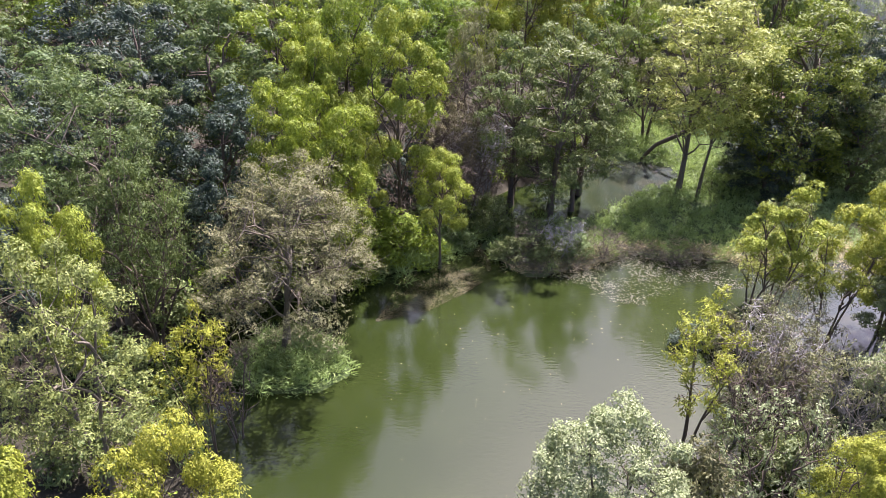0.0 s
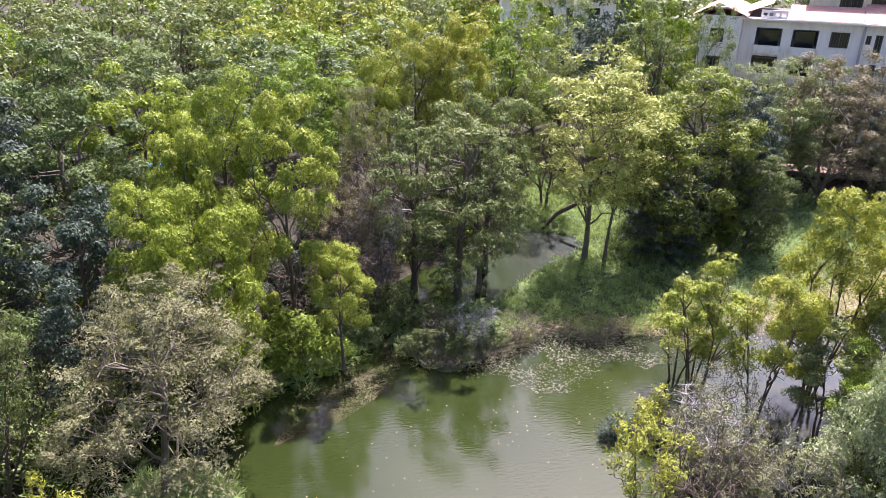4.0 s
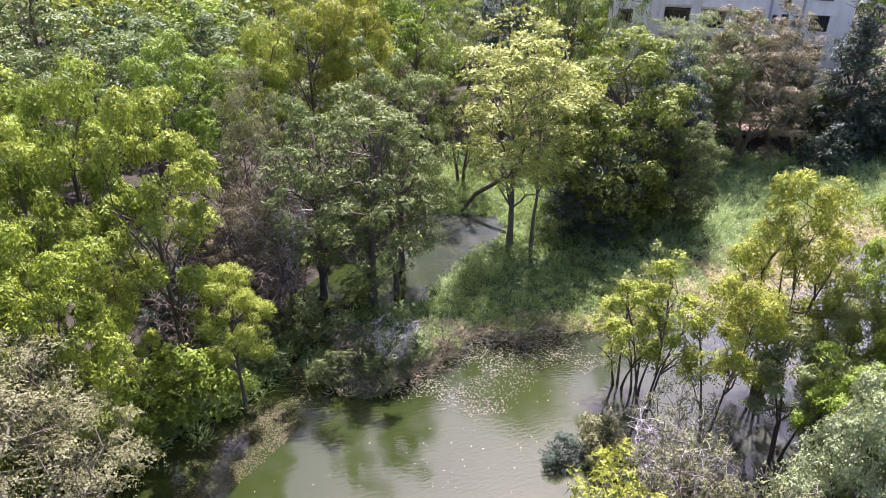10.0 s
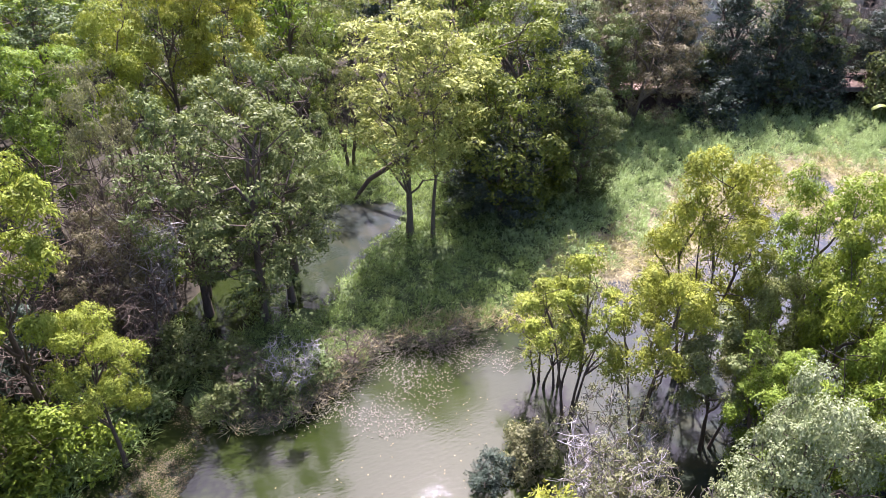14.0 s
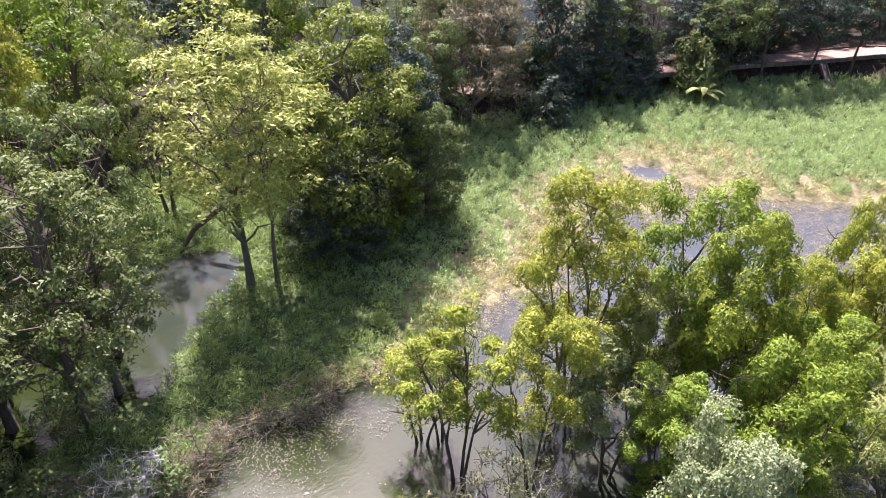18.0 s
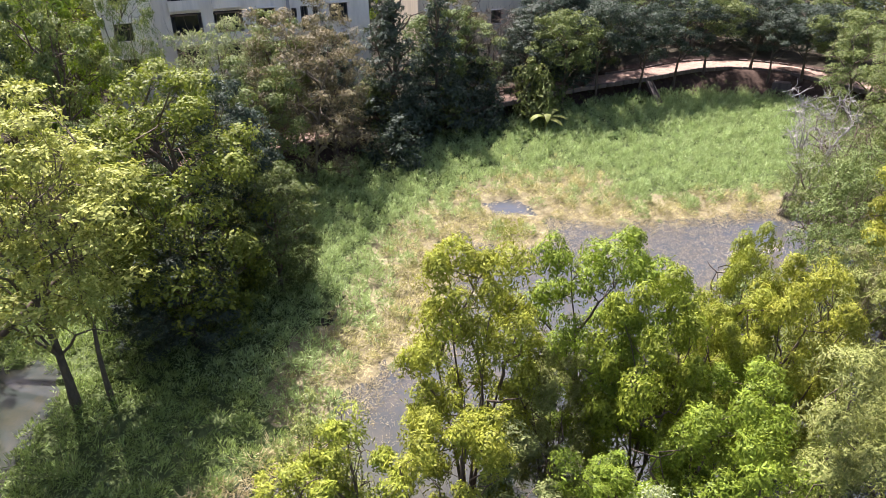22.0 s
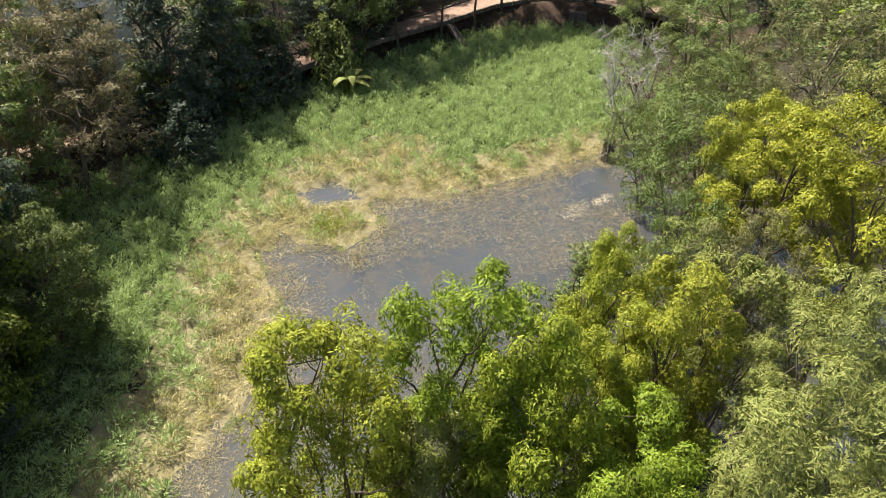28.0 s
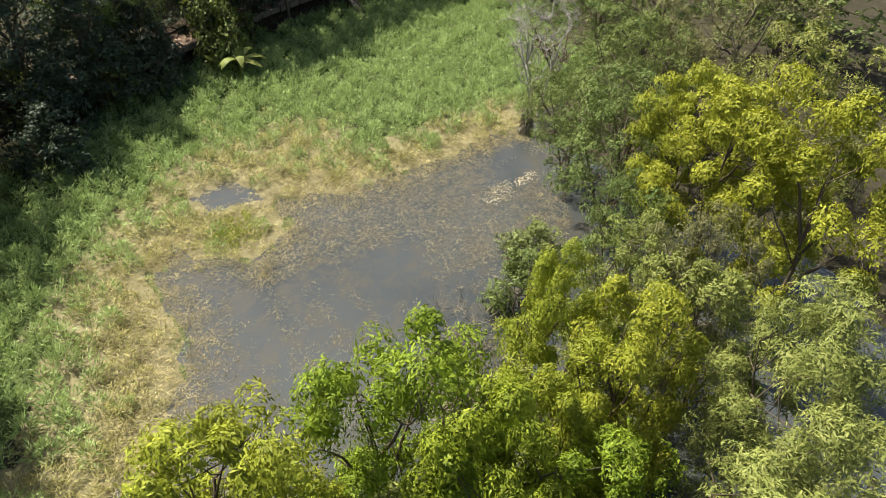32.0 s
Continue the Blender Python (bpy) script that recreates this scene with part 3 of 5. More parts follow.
KINDS = {
    # height, radius, shape, base, clumps, clump radius, leaves each, (leaf length, width) ...
    "feathery": dict(h=12.0, r=3.2, shape="cap", base=0.34, clumps=28, rc=0.95, per=1040, leaf=(0.15, 0.065), squash=0.55, droop=0.2, limbs=9, trunk_r=0.17),
    "stemmy": dict(h=11.0, r=2.8, shape="full", base=0.2, clumps=42, rc=0.86, per=848, leaf=(0.155, 0.054), squash=0.9, droop=0.35, stems=4, limbs=9, trunk_r=0.17, spread=0.55),
    "willow": dict(h=12.0, r=3.0, shape="cap", base=0.12, clumps=46, rc=0.8, per=880, leaf=(0.15, 0.036), squash=0.9, droop=0.5, stems=3, limbs=9, trunk_r=0.17, spread=0.5),
    "wood": dict(h=15.0, r=4.0, shape="ball", base=0.20, clumps=36, rc=1.15, per=304, leaf=(0.25, 0.125), squash=0.65, droop=0.3, limbs=5, trunk_r=0.24),
    "airy": dict(h=8.0, r=1.9, shape="round", base=0.32, clumps=30, rc=0.55, per=144, leaf=(0.16, 0.05), squash=0.8, stems=3, limbs=7, trunk_r=0.11, spread=0.5, twigs=1),
    "broad": dict(h=13.0, r=3.8, shape="ball", base=0.08, clumps=44, rc=1.05, per=432, leaf=(0.205, 0.10), squash=0.55, droop=0.35, limbs=9, trunk_r=0.24),
    "shade": dict(h=13.0, r=3.8, shape="ball", base=0.20, clumps=58, rc=0.82, per=288, leaf=(0.175, 0.08), squash=0.5, droop=0.35, limbs=10, trunk_r=0.24),
    "tall": dict(h=16.0, r=3.6, shape="round", base=0.33, clumps=92, rc=0.85, per=176, leaf=(0.175, 0.075), squash=0.28, droop=0.15, limbs=14, trunk_r=0.15),
    "umbrella": dict(h=11.4, r=4.6, shape="dome", base=0.30, clumps=120, rc=0.85, per=400, leaf=(0.105, 0.042), squash=0.45, droop=0.2, limbs=12, trunk_r=0.20, twigs=1),
    "open": dict(h=13.0, r=4.0, shape="ball", base=0.14, clumps=64, rc=0.88, per=368, leaf=(0.15, 0.06), squash=0.7, droop=0.3, stems=2, limbs=12, trunk_r=0.20, spread=0.5),
    "silverbush": dict(h=7.0, r=3.0, shape="cap", base=0.08, clumps=46, rc=0.80, per=672, leaf=(0.12, 0.062), squash=0.9, droop=0.0, stems=3, limbs=7, trunk_r=0.15, spread=0.5),
    "dense": dict(h=14.0, r=4.6, shape="ball", base=0.02, clumps=90, rc=1.05, per=448, leaf=(0.185, 0.09), squash=0.62, droop=0.3, limbs=9, trunk_r=0.28),
    "tiered": dict(h=15.0, r=4.2, shape="cone", base=0.05, clumps=110, rc=1.1, per=160, leaf=(0.28, 0.11), squash=0.18, droop=0.3, limbs=14, trunk_r=0.24),
    "thorn": dict(h=9.0, r=4.2, shape="cap", base=0.24, clumps=72, rc=1.0, per=240, leaf=(0.15, 0.06), squash=0.28, droop=0.1, stems=3, limbs=10, trunk_r=0.20, spread=0.5, twigs=1),
    "sparse": dict(h=9.0, r=2.2, shape="cap", base=0.30, clumps=20, rc=0.62, per=720, leaf=(0.145, 0.05), squash=0.8, droop=0.3, stems=3, limbs=9, trunk_r=0.13, spread=0.6),
    "brush": dict(h=6.0, r=2.4, shape="ball", base=0.10, clumps=56, rc=0.55, per=80, leaf=(0.11, 0.055), squash=0.8, stems=4, limbs=9, trunk_r=0.11, spread=0.6, twigs=4),
    "parasol": dict(h=9.0, r=3.2, shape="cap", base=0.44, clumps=38, rc=0.9, per=416, leaf=(0.17, 0.075), squash=0.35, droop=0.15, limbs=8, trunk_r=0.13),
    "shrub": dict(h=2.6, r=1.6, shape="dome", base=0.05, clumps=26, rc=0.58, per=160, leaf=(0.17, 0.075), squash=0.85, stems=4, limbs=4, trunk_r=0.06, spread=0.6),
    "far": dict(h=15.0, r=4.2, shape="ball", base=0.10, clumps=46, rc=1.25, per=112, leaf=(0.34, 0.19), squash=0.65, droop=0.3, limbs=3, trunk_r=0.26),
    "twiggy": dict(h=6.0, r=2.0, shape="spread", base=0.30, clumps=45, rc=0.55, per=0, leaf=(0.1, 0.1), stems=3, limbs=9, trunk_r=0.11, spread=0.6, twigs=7),
}
WORDS = {"lime": "lime-green", "green": "fresh green", "yellow": "yellow-green", "mid": "mid-green", "pale": "pale yellow-green", "bright": "bright yellow-green", "deep": "deep green", "forest": "shadowy green", "leafy": "glossy leaf-green", "silver": "silvery green",
         "grey": "dry grey-brown", "rust": "rusty brown", "dark": "dark blue-green"}
COUNT = [0]


def plant(kind, colour, x, y, h, r, name="tree", label="", bark="brown", lean=(0, 0), variants=3, sunk=0.0):
    """One tree or shrub at x, y, of height h and crown radius r."""
    COUNT[0] += 1
    seed = COUNT[0] % variants
    trunk, limb_list, branches, crown, h0, r0 = proto(kind, seed, **KINDS[kind])
    z = max(ground_z(x, y), -0.25) - sunk
    root = new(name)
    turn = (COUNT[0] * 137.5) % 360
    root.matrix_world = pose(x, y, z, lean[0], lean[1], 0) @ pose(0, 0, 0, 0, 0, turn) @ Matrix.Diagonal((r / r0, r / r0, (h - z) / h0, 1))
    if not label:
        word = WORDS.get(colour, "leafless grey")
        label = f"{word} tree with a {'slender' if kind in ('airy', 'stemmy') else 'branching'} trunk and loose leafy crown"
    tagged(root, label, "shrub" if name in ("shrub", "bush") else "tree", group=f"{WORDS.get(colour, 'bare')} {name}s by the pond")
    mesh_object("trunk", trunk, BARK[bark], root)
    for me in limb_list:
        mesh_object("limb", me, BARK[bark], root)
    tagged(mesh_object("twig_mass", branches, BARK[bark], root), kind="stuff")
    if crown is not None:
        ob = new("crown", crown)
        ob.parent = root
        if not crown.materials:
            crown.materials.append(LEAF[colour])
        ob.material_slots[0].link = "OBJECT"
        ob.material_slots[0].material = LEAF[colour]
    return root


# west bank and its wood
plant("open", "pale", -13.2, 19.3, 13.0, 3.1, bark="grey")
plant("feathery", "lime", -7.6, 13.2, 10.4, 2.0)
plant("feathery", "lime", -10.2, 10.8, 11.6, 1.9)
plant("umbrella", "grey", -7.9, 28.5, 11.6, 5.0, bark="grey", lean=(-2, 6))
plant("airy", "yellow", -9.7, 21.6, 8.6, 1.5)
plant("twiggy", "", -8.9, 22.6, 6.0, 1.5, "bare_tree")
plant("thorn", "forest", -14.5, 28.8, 11.8, 3.0)
plant("feathery", "lime", -15.2, 23.6, 13.2, 1.9)
plant("open", "forest", -17.0, 30.5, 15.2, 4.2, bark="grey")
plant("broad", "dark", -10.8, 31.4, 11.0, 2.2)
plant("feathery", "green", -6.2, 33.6, 13.6, 2.6)
plant("feathery", "green", -8.6, 35.5, 13.4, 2.6)
plant("feathery", "lime", -4.8, 37.8, 9.6, 1.7)
plant("feathery", "lime", 0.0, 37.4, 8.6, 1.9)
plant("feathery", "lime", -2.6, 40.6, 16.4, 3.2)
plant("feathery", "green", -6.2, 43.2, 16.8, 3.0)
plant("feathery", "lime", -7.4, 40.4, 15.2, 2.6)
plant("open", "rust", 0.8, 44.6, 9.0, 2.4)
plant("twiggy", "", 0.8, 41.6, 6.0, 2.2, "bare_tree")
plant("broad", "forest", -14.5, 45.0, 15.4, 4.0)
plant("broad", "green", -12.5, 50.3, 16.8, 4.0)
plant("broad", "forest", -18.0, 52.5, 18.0, 4.4)
plant("broad", "dark", -20.0, 45.5, 16.5, 4.2)
plant("broad", "dark", -13.2, 38.0, 13.0, 3.2)
plant("broad", "forest", -19.5, 38.0, 14.2, 4.0)
plant("broad", "dark", -23.5, 37.0, 14.2, 4.0, bark="grey")
plant("broad", "dark", -24.5, 30.0, 13.4, 4.0)
plant("broad", "dark", -21.0, 24.0, 12.0, 3.6)
plant("feathery", "green", -1.2, 54.0, 15.6, 3.4)
plant("open", "grey", 2.2, 49.4, 14.6, 2.4)
plant("twiggy", "", 1.2, 46.0, 11.5, 2.6, "bare_tree")
plant("feathery", "lime", 7.2, 60.5, 17.2, 3.2)
plant("feathery", "lime", 10.9, 60.2, 17.6, 3.0)
plant("feathery", "lime", 3.5, 57.0, 15.6, 3.0)
plant("open", "pale", 18.6, 60.0, 15.6, 3.4)
plant("shade", "deep", 7.8, 44.2, 15.2, 4.2)
plant("shade", "deep", 5.2, 46.4, 13.2, 3.4)
plant("shade", "deep", 9.6, 45.6, 11.0, 3.0)
plant("shade", "deep", 10.6, 48.4, 15.6, 3.4)
plant("tall", "bright", 18.4, 48.8, 17.0, 5.2, bark="grey", lean=(0, 3))
plant("tall", "bright", 19.6, 47.9, 15.8, 3.0, bark="grey")
plant("dense", "leafy", 27.0, 50.0, 15.4, 5.5)
# added low crowns, leaves darkened to give the big crown's shaded underside
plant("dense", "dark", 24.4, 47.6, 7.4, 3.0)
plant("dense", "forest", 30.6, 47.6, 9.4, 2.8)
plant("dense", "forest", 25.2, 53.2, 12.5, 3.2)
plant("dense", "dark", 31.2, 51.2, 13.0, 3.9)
plant("broad", "mid", 30.0, 66.5, 18.0, 3.6)
plant("broad", "green", 33.6, 70.5, 18.4, 3.2)
plant("open", "mid", 36.4, 67.0, 17.2, 2.6)
# far bank
plant("broad", "mid", 59.4, 56.0, 12.6, 3.6)
plant("open", "rust", 63.8, 57.4, 12.4, 3.0)
plant("broad", "dark", 66.6, 50.8, 9.6, 3.0)
plant("broad", "dark", 72.4, 52.2, 12.4, 3.6)
plant("broad", "dark", 80.6, 53.0, 13.4, 3.6)
plant("broad", "dark", 87.4, 48.0, 11.6, 3.6)
plant("broad", "dark", 95.0, 36.0, 10.6, 3.6)
plant("thorn", "silver", 40.4, 61.5, 13.6, 4.0)
plant("open", "rust", 43.0, 56.8, 14.2, 4.8)
plant("open", "rust", 47.2, 58.0, 13.8, 3.8)
plant("broad", "mid", 38.2, 57.2, 12.2, 3.4)
plant("broad", "mid", 44.0, 60.8, 13.6, 3.2)
plant("broad", "dark", 48.8, 59.6, 12.2, 2.8)
plant("tiered", "dark", 53.0, 56.4, 15.6, 4.2)
plant("tiered", "dark", 56.8, 54.4, 14.0, 3.8)
plant("broad", "mid", 62.0, 55.4, 12.0, 3.4)
plant("twiggy", "", 66.5, 54.6, 10.6, 3.0, "bare_tree", bark="bare")
plant("broad", "dark", 70.0, 51.4, 10.6, 3.6)
plant("tiered", "dark", 75.4, 50.6, 13.2, 4.0)
plant("shrub", "mid", 64.3, 48.6, 6.0, 2.6, "bush", "rounded mid-green bush on the bank")
plant("shrub", "dark", 49.0, 53.0, 4.2, 2.4, "bush", "dark glossy bush at the foot of the bank")
for sx, sy, sh, sr, tone in ((84.0, 38.6, 9.2, 3.0, "mid"), (80.4, 40.6, 9.6, 3.2, "dark"), (76.4, 42.8, 9.4, 3.0, "dark"), (72.0, 45.6, 9.8, 3.2, "dark"), (86.9, 34.6, 9.0, 2.8, "dark"), (68.4, 47.6, 9.6, 3.0, "deep"), (86.6, 29.4, 8.6, 3.0, "dark"), (84.6, 26.2, 8.8, 3.0, "mid"), (85.6, 32.4, 8.0, 2.6, "dark")):
    plant("parasol", tone, sx, sy, sh + 1.2, sr + 0.7, label=f"{WORDS[tone]} tree with a bare trunk beside the earth path")
plant("thorn", "mid", 92.6, 42.4, 10.6, 4.0)
plant("broad", "dark", 91.6, 27.0, 9.2, 3.2)
plant("broad", "dark", 84.6, 51.6, 13.0, 4.0)
# east side
plant("twiggy", "", 59.8, 24.6, 9.0, 2.6, "bare_tree", bark="ash", lean=(0, 8))
plant("twiggy", "", 66.0, 23.2, 5.6, 3.2, "bare_tree", bark="ash")
plant("open", "mid", 72.0, 20.0, 12.6, 4.4)
plant("open", "mid", 79.4, 23.6, 11.4, 4.4)
plant("broad", "dark", 75.8, 49.4, 11.4, 3.2)
plant("broad", "forest", 79.6, 47.6, 10.6, 2.8)
plant("open", "mid", 63.0, 17.4, 13.6, 4.4)
plant("open", "grey", 55.0, 14.4, 14.6, 4.0)
plant("thorn", "deep", 54.0, 19.0, 10.4, 3.6)
plant("thorn", "deep", 48.6, 20.4, 9.4, 4.0)
plant("thorn", "mid", 52.4, 22.4, 7.6, 3.0)
plant("feathery", "lime", 42.6, 16.8, 12.8, 3.0)
plant("feathery", "yellow", 38.0, 14.6, 14.2, 3.0)
plant("open", "pale", 36.8, 20.8, 9.4, 2.4)
plant("thorn", "mid", 40.6, 20.4, 8.6, 2.4)
plant("feathery", "lime", 45.4, 17.8, 11.6, 2.4)
plant("open", "pale", 46.6, 13.0, 13.0, 3.6)
plant("open", "grey", 36.0, 18.4, 11.2, 2.2)
# drowned wood between the pond and the marsh pool
plant("stemmy", "green", 27.6, 27.2, 13.3, 2.7)
plant("stemmy", "green", 26.4, 25.0, 12.8, 2.3)
plant("stemmy", "yellow", 24.4, 30.8, 12.9, 2.7)
plant("stemmy", "lime", 30.8, 21.4, 12.3, 2.2)
plant("stemmy", "lime", 32.4, 23.5, 11.8, 1.7)
plant("stemmy", "lime", 29.2, 23.6, 10.2, 1.9)
plant("stemmy", "green", 27.2, 22.0, 9.6, 2.2)
plant("stemmy", "green", 24.0, 21.8, 10.4, 2.3)
plant("sparse", "lime", 20.0, 28.9, 9.6, 2.1)
plant("sparse", "lime", 17.9, 31.0, 9.6, 2.2)
plant("airy", "lime", 18.2, 33.6, 6.0, 2.0)
plant("airy", "pale", 18.8, 33.0, 8.6, 1.8)
plant("sparse", "mid", 22.2, 27.0, 7.6, 2.2)
plant("stemmy", "pale", 25.6, 27.9, 8.4, 1.9)
plant("stemmy", "green", 22.4, 24.6, 7.4, 1.9)
plant("silverbush", "silver", 20.2, 21.8, 9.3, 2.5)
plant("silverbush", "silver", 6.3, 17.4, 7.0, 2.8)
plant("willow", "pale", 25.6, 18.0, 13.0, 3.0)
plant("willow", "pale", 30.6, 16.6, 12.4, 2.8)
plant("sparse", "pale", 33.6, 19.0, 10.6, 2.2)
plant("airy", "yellow", 11.2, 22.8, 8.4, 1.9)
plant("brush", "grey", 14.8, 24.2, 6.6, 2.4, bark="bare")
plant("twiggy", "", 13.4, 22.4, 5.2, 2.0, "bare_tree", bark="bare")
plant("brush", "grey", 17.2, 27.4, 6.0, 2.0, bark="bare")
plant("twiggy", "", 16.0, 26.0, 5.0, 1.9, "bare_tree", bark="bare")
plant("brush", "silver", 12.8, 18.8, 6.8, 2.3)
plant("stemmy", "yellow", 13.8, 15.6, 7.8, 1.7)
plant("brush", "grey", 16.4, 21.2, 6.8, 2.2, bark="bare")
plant("shrub", "dark", 13.4, 29.9, 1.1, 1.1, "shrub", "dark drowned shrub breaking the pond surface")
plant("shrub", "grey", 15.2, 29.9, 1.9, 1.3, "shrub", "grey half-drowned shrub at the pond's edge")
# dead brush in the dark gap of the wood
plant("twiggy", "", 3.4, 47.6, 8.0, 2.4, "bare_tree")
plant("twiggy", "", -0.2, 44.2, 7.0, 2.2, "bare_tree")
plant("twiggy", "", 4.6, 50.6, 9.0, 2.4, "bare_tree")
plant("open", "rust", 1.6, 48.8, 7.6, 2.4)
plant("twiggy", "", -2.2, 42.0, 5.6, 2.4, "bare_tree")
plant("twiggy", "", 1.8, 43.6, 6.0, 2.6, "bare_tree")
plant("twiggy", "", 2.4, 45.6, 7.4, 2.4, "bare_tree")
plant("twiggy", "", -1.8, 46.4, 8.2, 2.6, "bare_tree")
plant("twiggy", "", 5.6, 48.4, 6.4, 2.4, "bare_tree")
# tall screen behind the path
plant("broad", "mid", 91.4, 47.8, 12.6, 3.8)
plant("broad", "dark", 95.6, 41.6, 13.2, 3.8)
plant("broad", "mid", 97.6, 36.0, 12.8, 3.8)
plant("broad", "mid", 96.0, 28.0, 12.0, 3.8)
# shrubs of the shore
for sx, sy, sh, sr, tone, words in ((-5.0, 36.6, 2.8, 1.9, "green", "soft green shrub leaning over the pond edge"), (-2.0, 38.4, 3.0, 2.0, "green", "soft green shrub leaning over the pond edge"),
                                    (0.6, 40.4, 2.6, 1.7, "mid", "soft green shrub leaning over the pond edge"), (1.6, 42.6, 2.2, 1.5, "mid", "grey-green shrub at the water's edge"),
                                    (4.6, 38.4, 1.6, 1.3, "deep", "low dark green brush on the front of the spit"), (6.0, 39.3, 1.9, 1.5, "mid", "low dark green brush on the front of the spit"),
                                    (7.3, 38.1, 1.7, 1.4, "deep", "low dark green brush on the front of the spit"), (8.9, 38.9, 1.6, 1.3, "deep", "low dark green brush on the front of the spit"),
                                    (5.4, 41.0, 2.0, 1.5, "deep", "low dark green brush on the front of the spit")):
    plant("shrub", tone, sx, sy, sh, sr, "shrub", words)
plant("shrub", "mid", 3.5, 42.6, 2.6, 1.6, "shrub", "grey-green shrub at the water's edge")
plant("shrub", "green", -3.4, 38.6, 3.4, 2.2, "shrub", "soft green shrub leaning over the pond edge")
plant("shrub", "mid", -0.8, 40.4, 3.0, 1.8, "shrub", "soft green shrub leaning over the pond edge")
plant("wood", "green", 16.4, 66.0, 18.2, 4.2)
plant("wood", "mid", 9.0, 66.5, 18.0, 4.0)
plant("twiggy", "", 7.6, 38.0, 3.4, 1.4, "bare_tree", "leafless grey brush standing on the spit's edge")
plant("twiggy", "", 5.6, 38.8, 2.8, 1.3, "bare_tree", "leafless grey brush standing on the spit's edge")
plant("twiggy", "", 10.6, 38.8, 2.2, 1.4, "bare_tree", "leafless grey brush standing on the spit's edge")
plant("wood", "dark", 27.4, 72.0, 18.4, 3.8)
plant("wood", "green", 22.0, 76.0, 18.6, 4.0)
plant("wood", "mid", 26.5, 80.5, 19.0, 4.0)


# woods behind, on a jittered grid
wood_rng = np.random.default_rng(5)
TAKEN = [(o.location.x, o.location.y) for o in scene.objects if o.parent is None and o.type == "EMPTY"]


def near_house(x, y, margin=3.2):
    """Whether x, y lies in or close to one of the buildings."""
    for hx, hy, turn, x0, x1, depth in ((50.6, 69.3, -36.4, -8.9, 10.8, 12.0), (67.5, 64.0, -36.4, 0, 16.0, 9.0), (22.0, 92.0, -12.0, 0, 14.0, 9.0)):
        c, s = math.cos(radians(turn)), math.sin(radians(turn))
        u, v = (x - hx) * c + (y - hy) * s, -(x - hx) * s + (y - hy) * c
        if x0 - margin < u < x1 + margin and -margin < v < depth + margin:
            return True
    return False


for wx in np.arange(-58, 124, 8.2):
    for wy in np.arange(-2, 134, 8.2):
        x, y = wx + wood_rng.normal(0, 1.3), wy + wood_rng.normal(0, 1.3)
        size, tint = wood_rng.random(), wood_rng.random()
        west = -58 < x < -12 and 18 < y < 100 and x > -20 - 0.55 * y
        north = y > 56 and x < 60 and y < 128 and x + 0.3 * y > 10
        side = x > 60 and y < 17 and y > 2
        back = x > 88 and y < 66
        east = x > 66 and 56 < y < 80
        if not (west or north or side or back or east):
            continue
        if inside(BASIN, np.array([x]), np.array([y]))[0] or edge_distance(BASIN, np.array([x]), np.array([y]))[0] < 2.5:
            continue
        if min(math.hypot(x - a, y - b) for a, b in TAKEN) < 4.2 or near_house(x, y) or (x > 26 and edge_distance(PATH_FRONT, np.array([x]), np.array([y]), False)[0] < 8.5):
            continue
        near_west = x < 0 and y < 78
        if near_west and tint > 0.85:
            continue
        tone = ("forest", "dark", "forest", "mid")[int(tint * 4.7)] if near_west else "dark" if (x > 60 and tint < 0.5) else ("green", "mid", "lime", "mid", "mid", "green")[int(tint * 6)]
        hh = (12.0 + 4.5 * size + 0.05 * max(0, y - 70)) if x < 40 or y > 80 else 9.5 + 4 * size
        plant("wood" if near_west else "far", tone, x, y, hh, (3.6 if near_west else 4.3) + 1.2 * size, label=f"{WORDS[tone]} tree crowded into the wood behind the pond")

for i in range(19):
    a = radians(-52 + i * 5.6)
    x, y = 112 * math.sin(a), 112 * math.cos(a)
    if not near_house(x, y):
        plant("far", ("green", "mid")[i % 2], x * 1.1 + 6, y * 1.1, 18.5 + (i * 0.7 % 2.0), 6.4, label="distant tree of the wood that closes the view")
        plant("far", ("mid", "green")[i % 2], x, y, 17.5 + (i * 0.9 % 2.2), 6.2, label="distant tree of the wood that closes the view")

# undergrowth of the west bank and of the far bank
for sx, sy in ((-9.5, 35.6), (-12.4, 33.2), (-14.8, 31.5), (-6.4, 37.6), (-16.0, 26.4), (-12.0, 38.8), (-8.0, 39.4), (-17.5, 34.0), (-3.0, 44.0), (0.2, 47.0), (3.4, 51.0), (-4.6, 47.6),
               (-10.2, 42.0), (6.5, 53.0), (-11.2, 16.6), (-13.8, 20.2), (10.2, 55.2), (-15.5, 42.5), (-1.5, 51.5), (-7.0, 51.0)):
    plant("shrub", ("mid", "green", "dark")[int(abs(sx * 3 + sy)) % 3], sx, sy, ground_z(sx, sy) + 2.2 + (sx * 7 % 1.6), 1.9, "shrub", "leafy undergrowth shrub on the wooded bank")
for i, (sx, sy) in enumerate(((36, 63.6), (39, 60.0), (53.5, 55.0), (57.5, 53.4), (60.5, 51.8), (67.5, 49.2), (73, 48.4), (52, 57.6), (62.2, 53.8), (33, 62))):
    plant("shrub", ("dark", "mid")[i % 2], sx, sy, ground_z(sx, sy) + 2.9 + (i * 0.7 % 1.9), 2.5, "shrub", "dark undergrowth shrub on the shaded far bank")
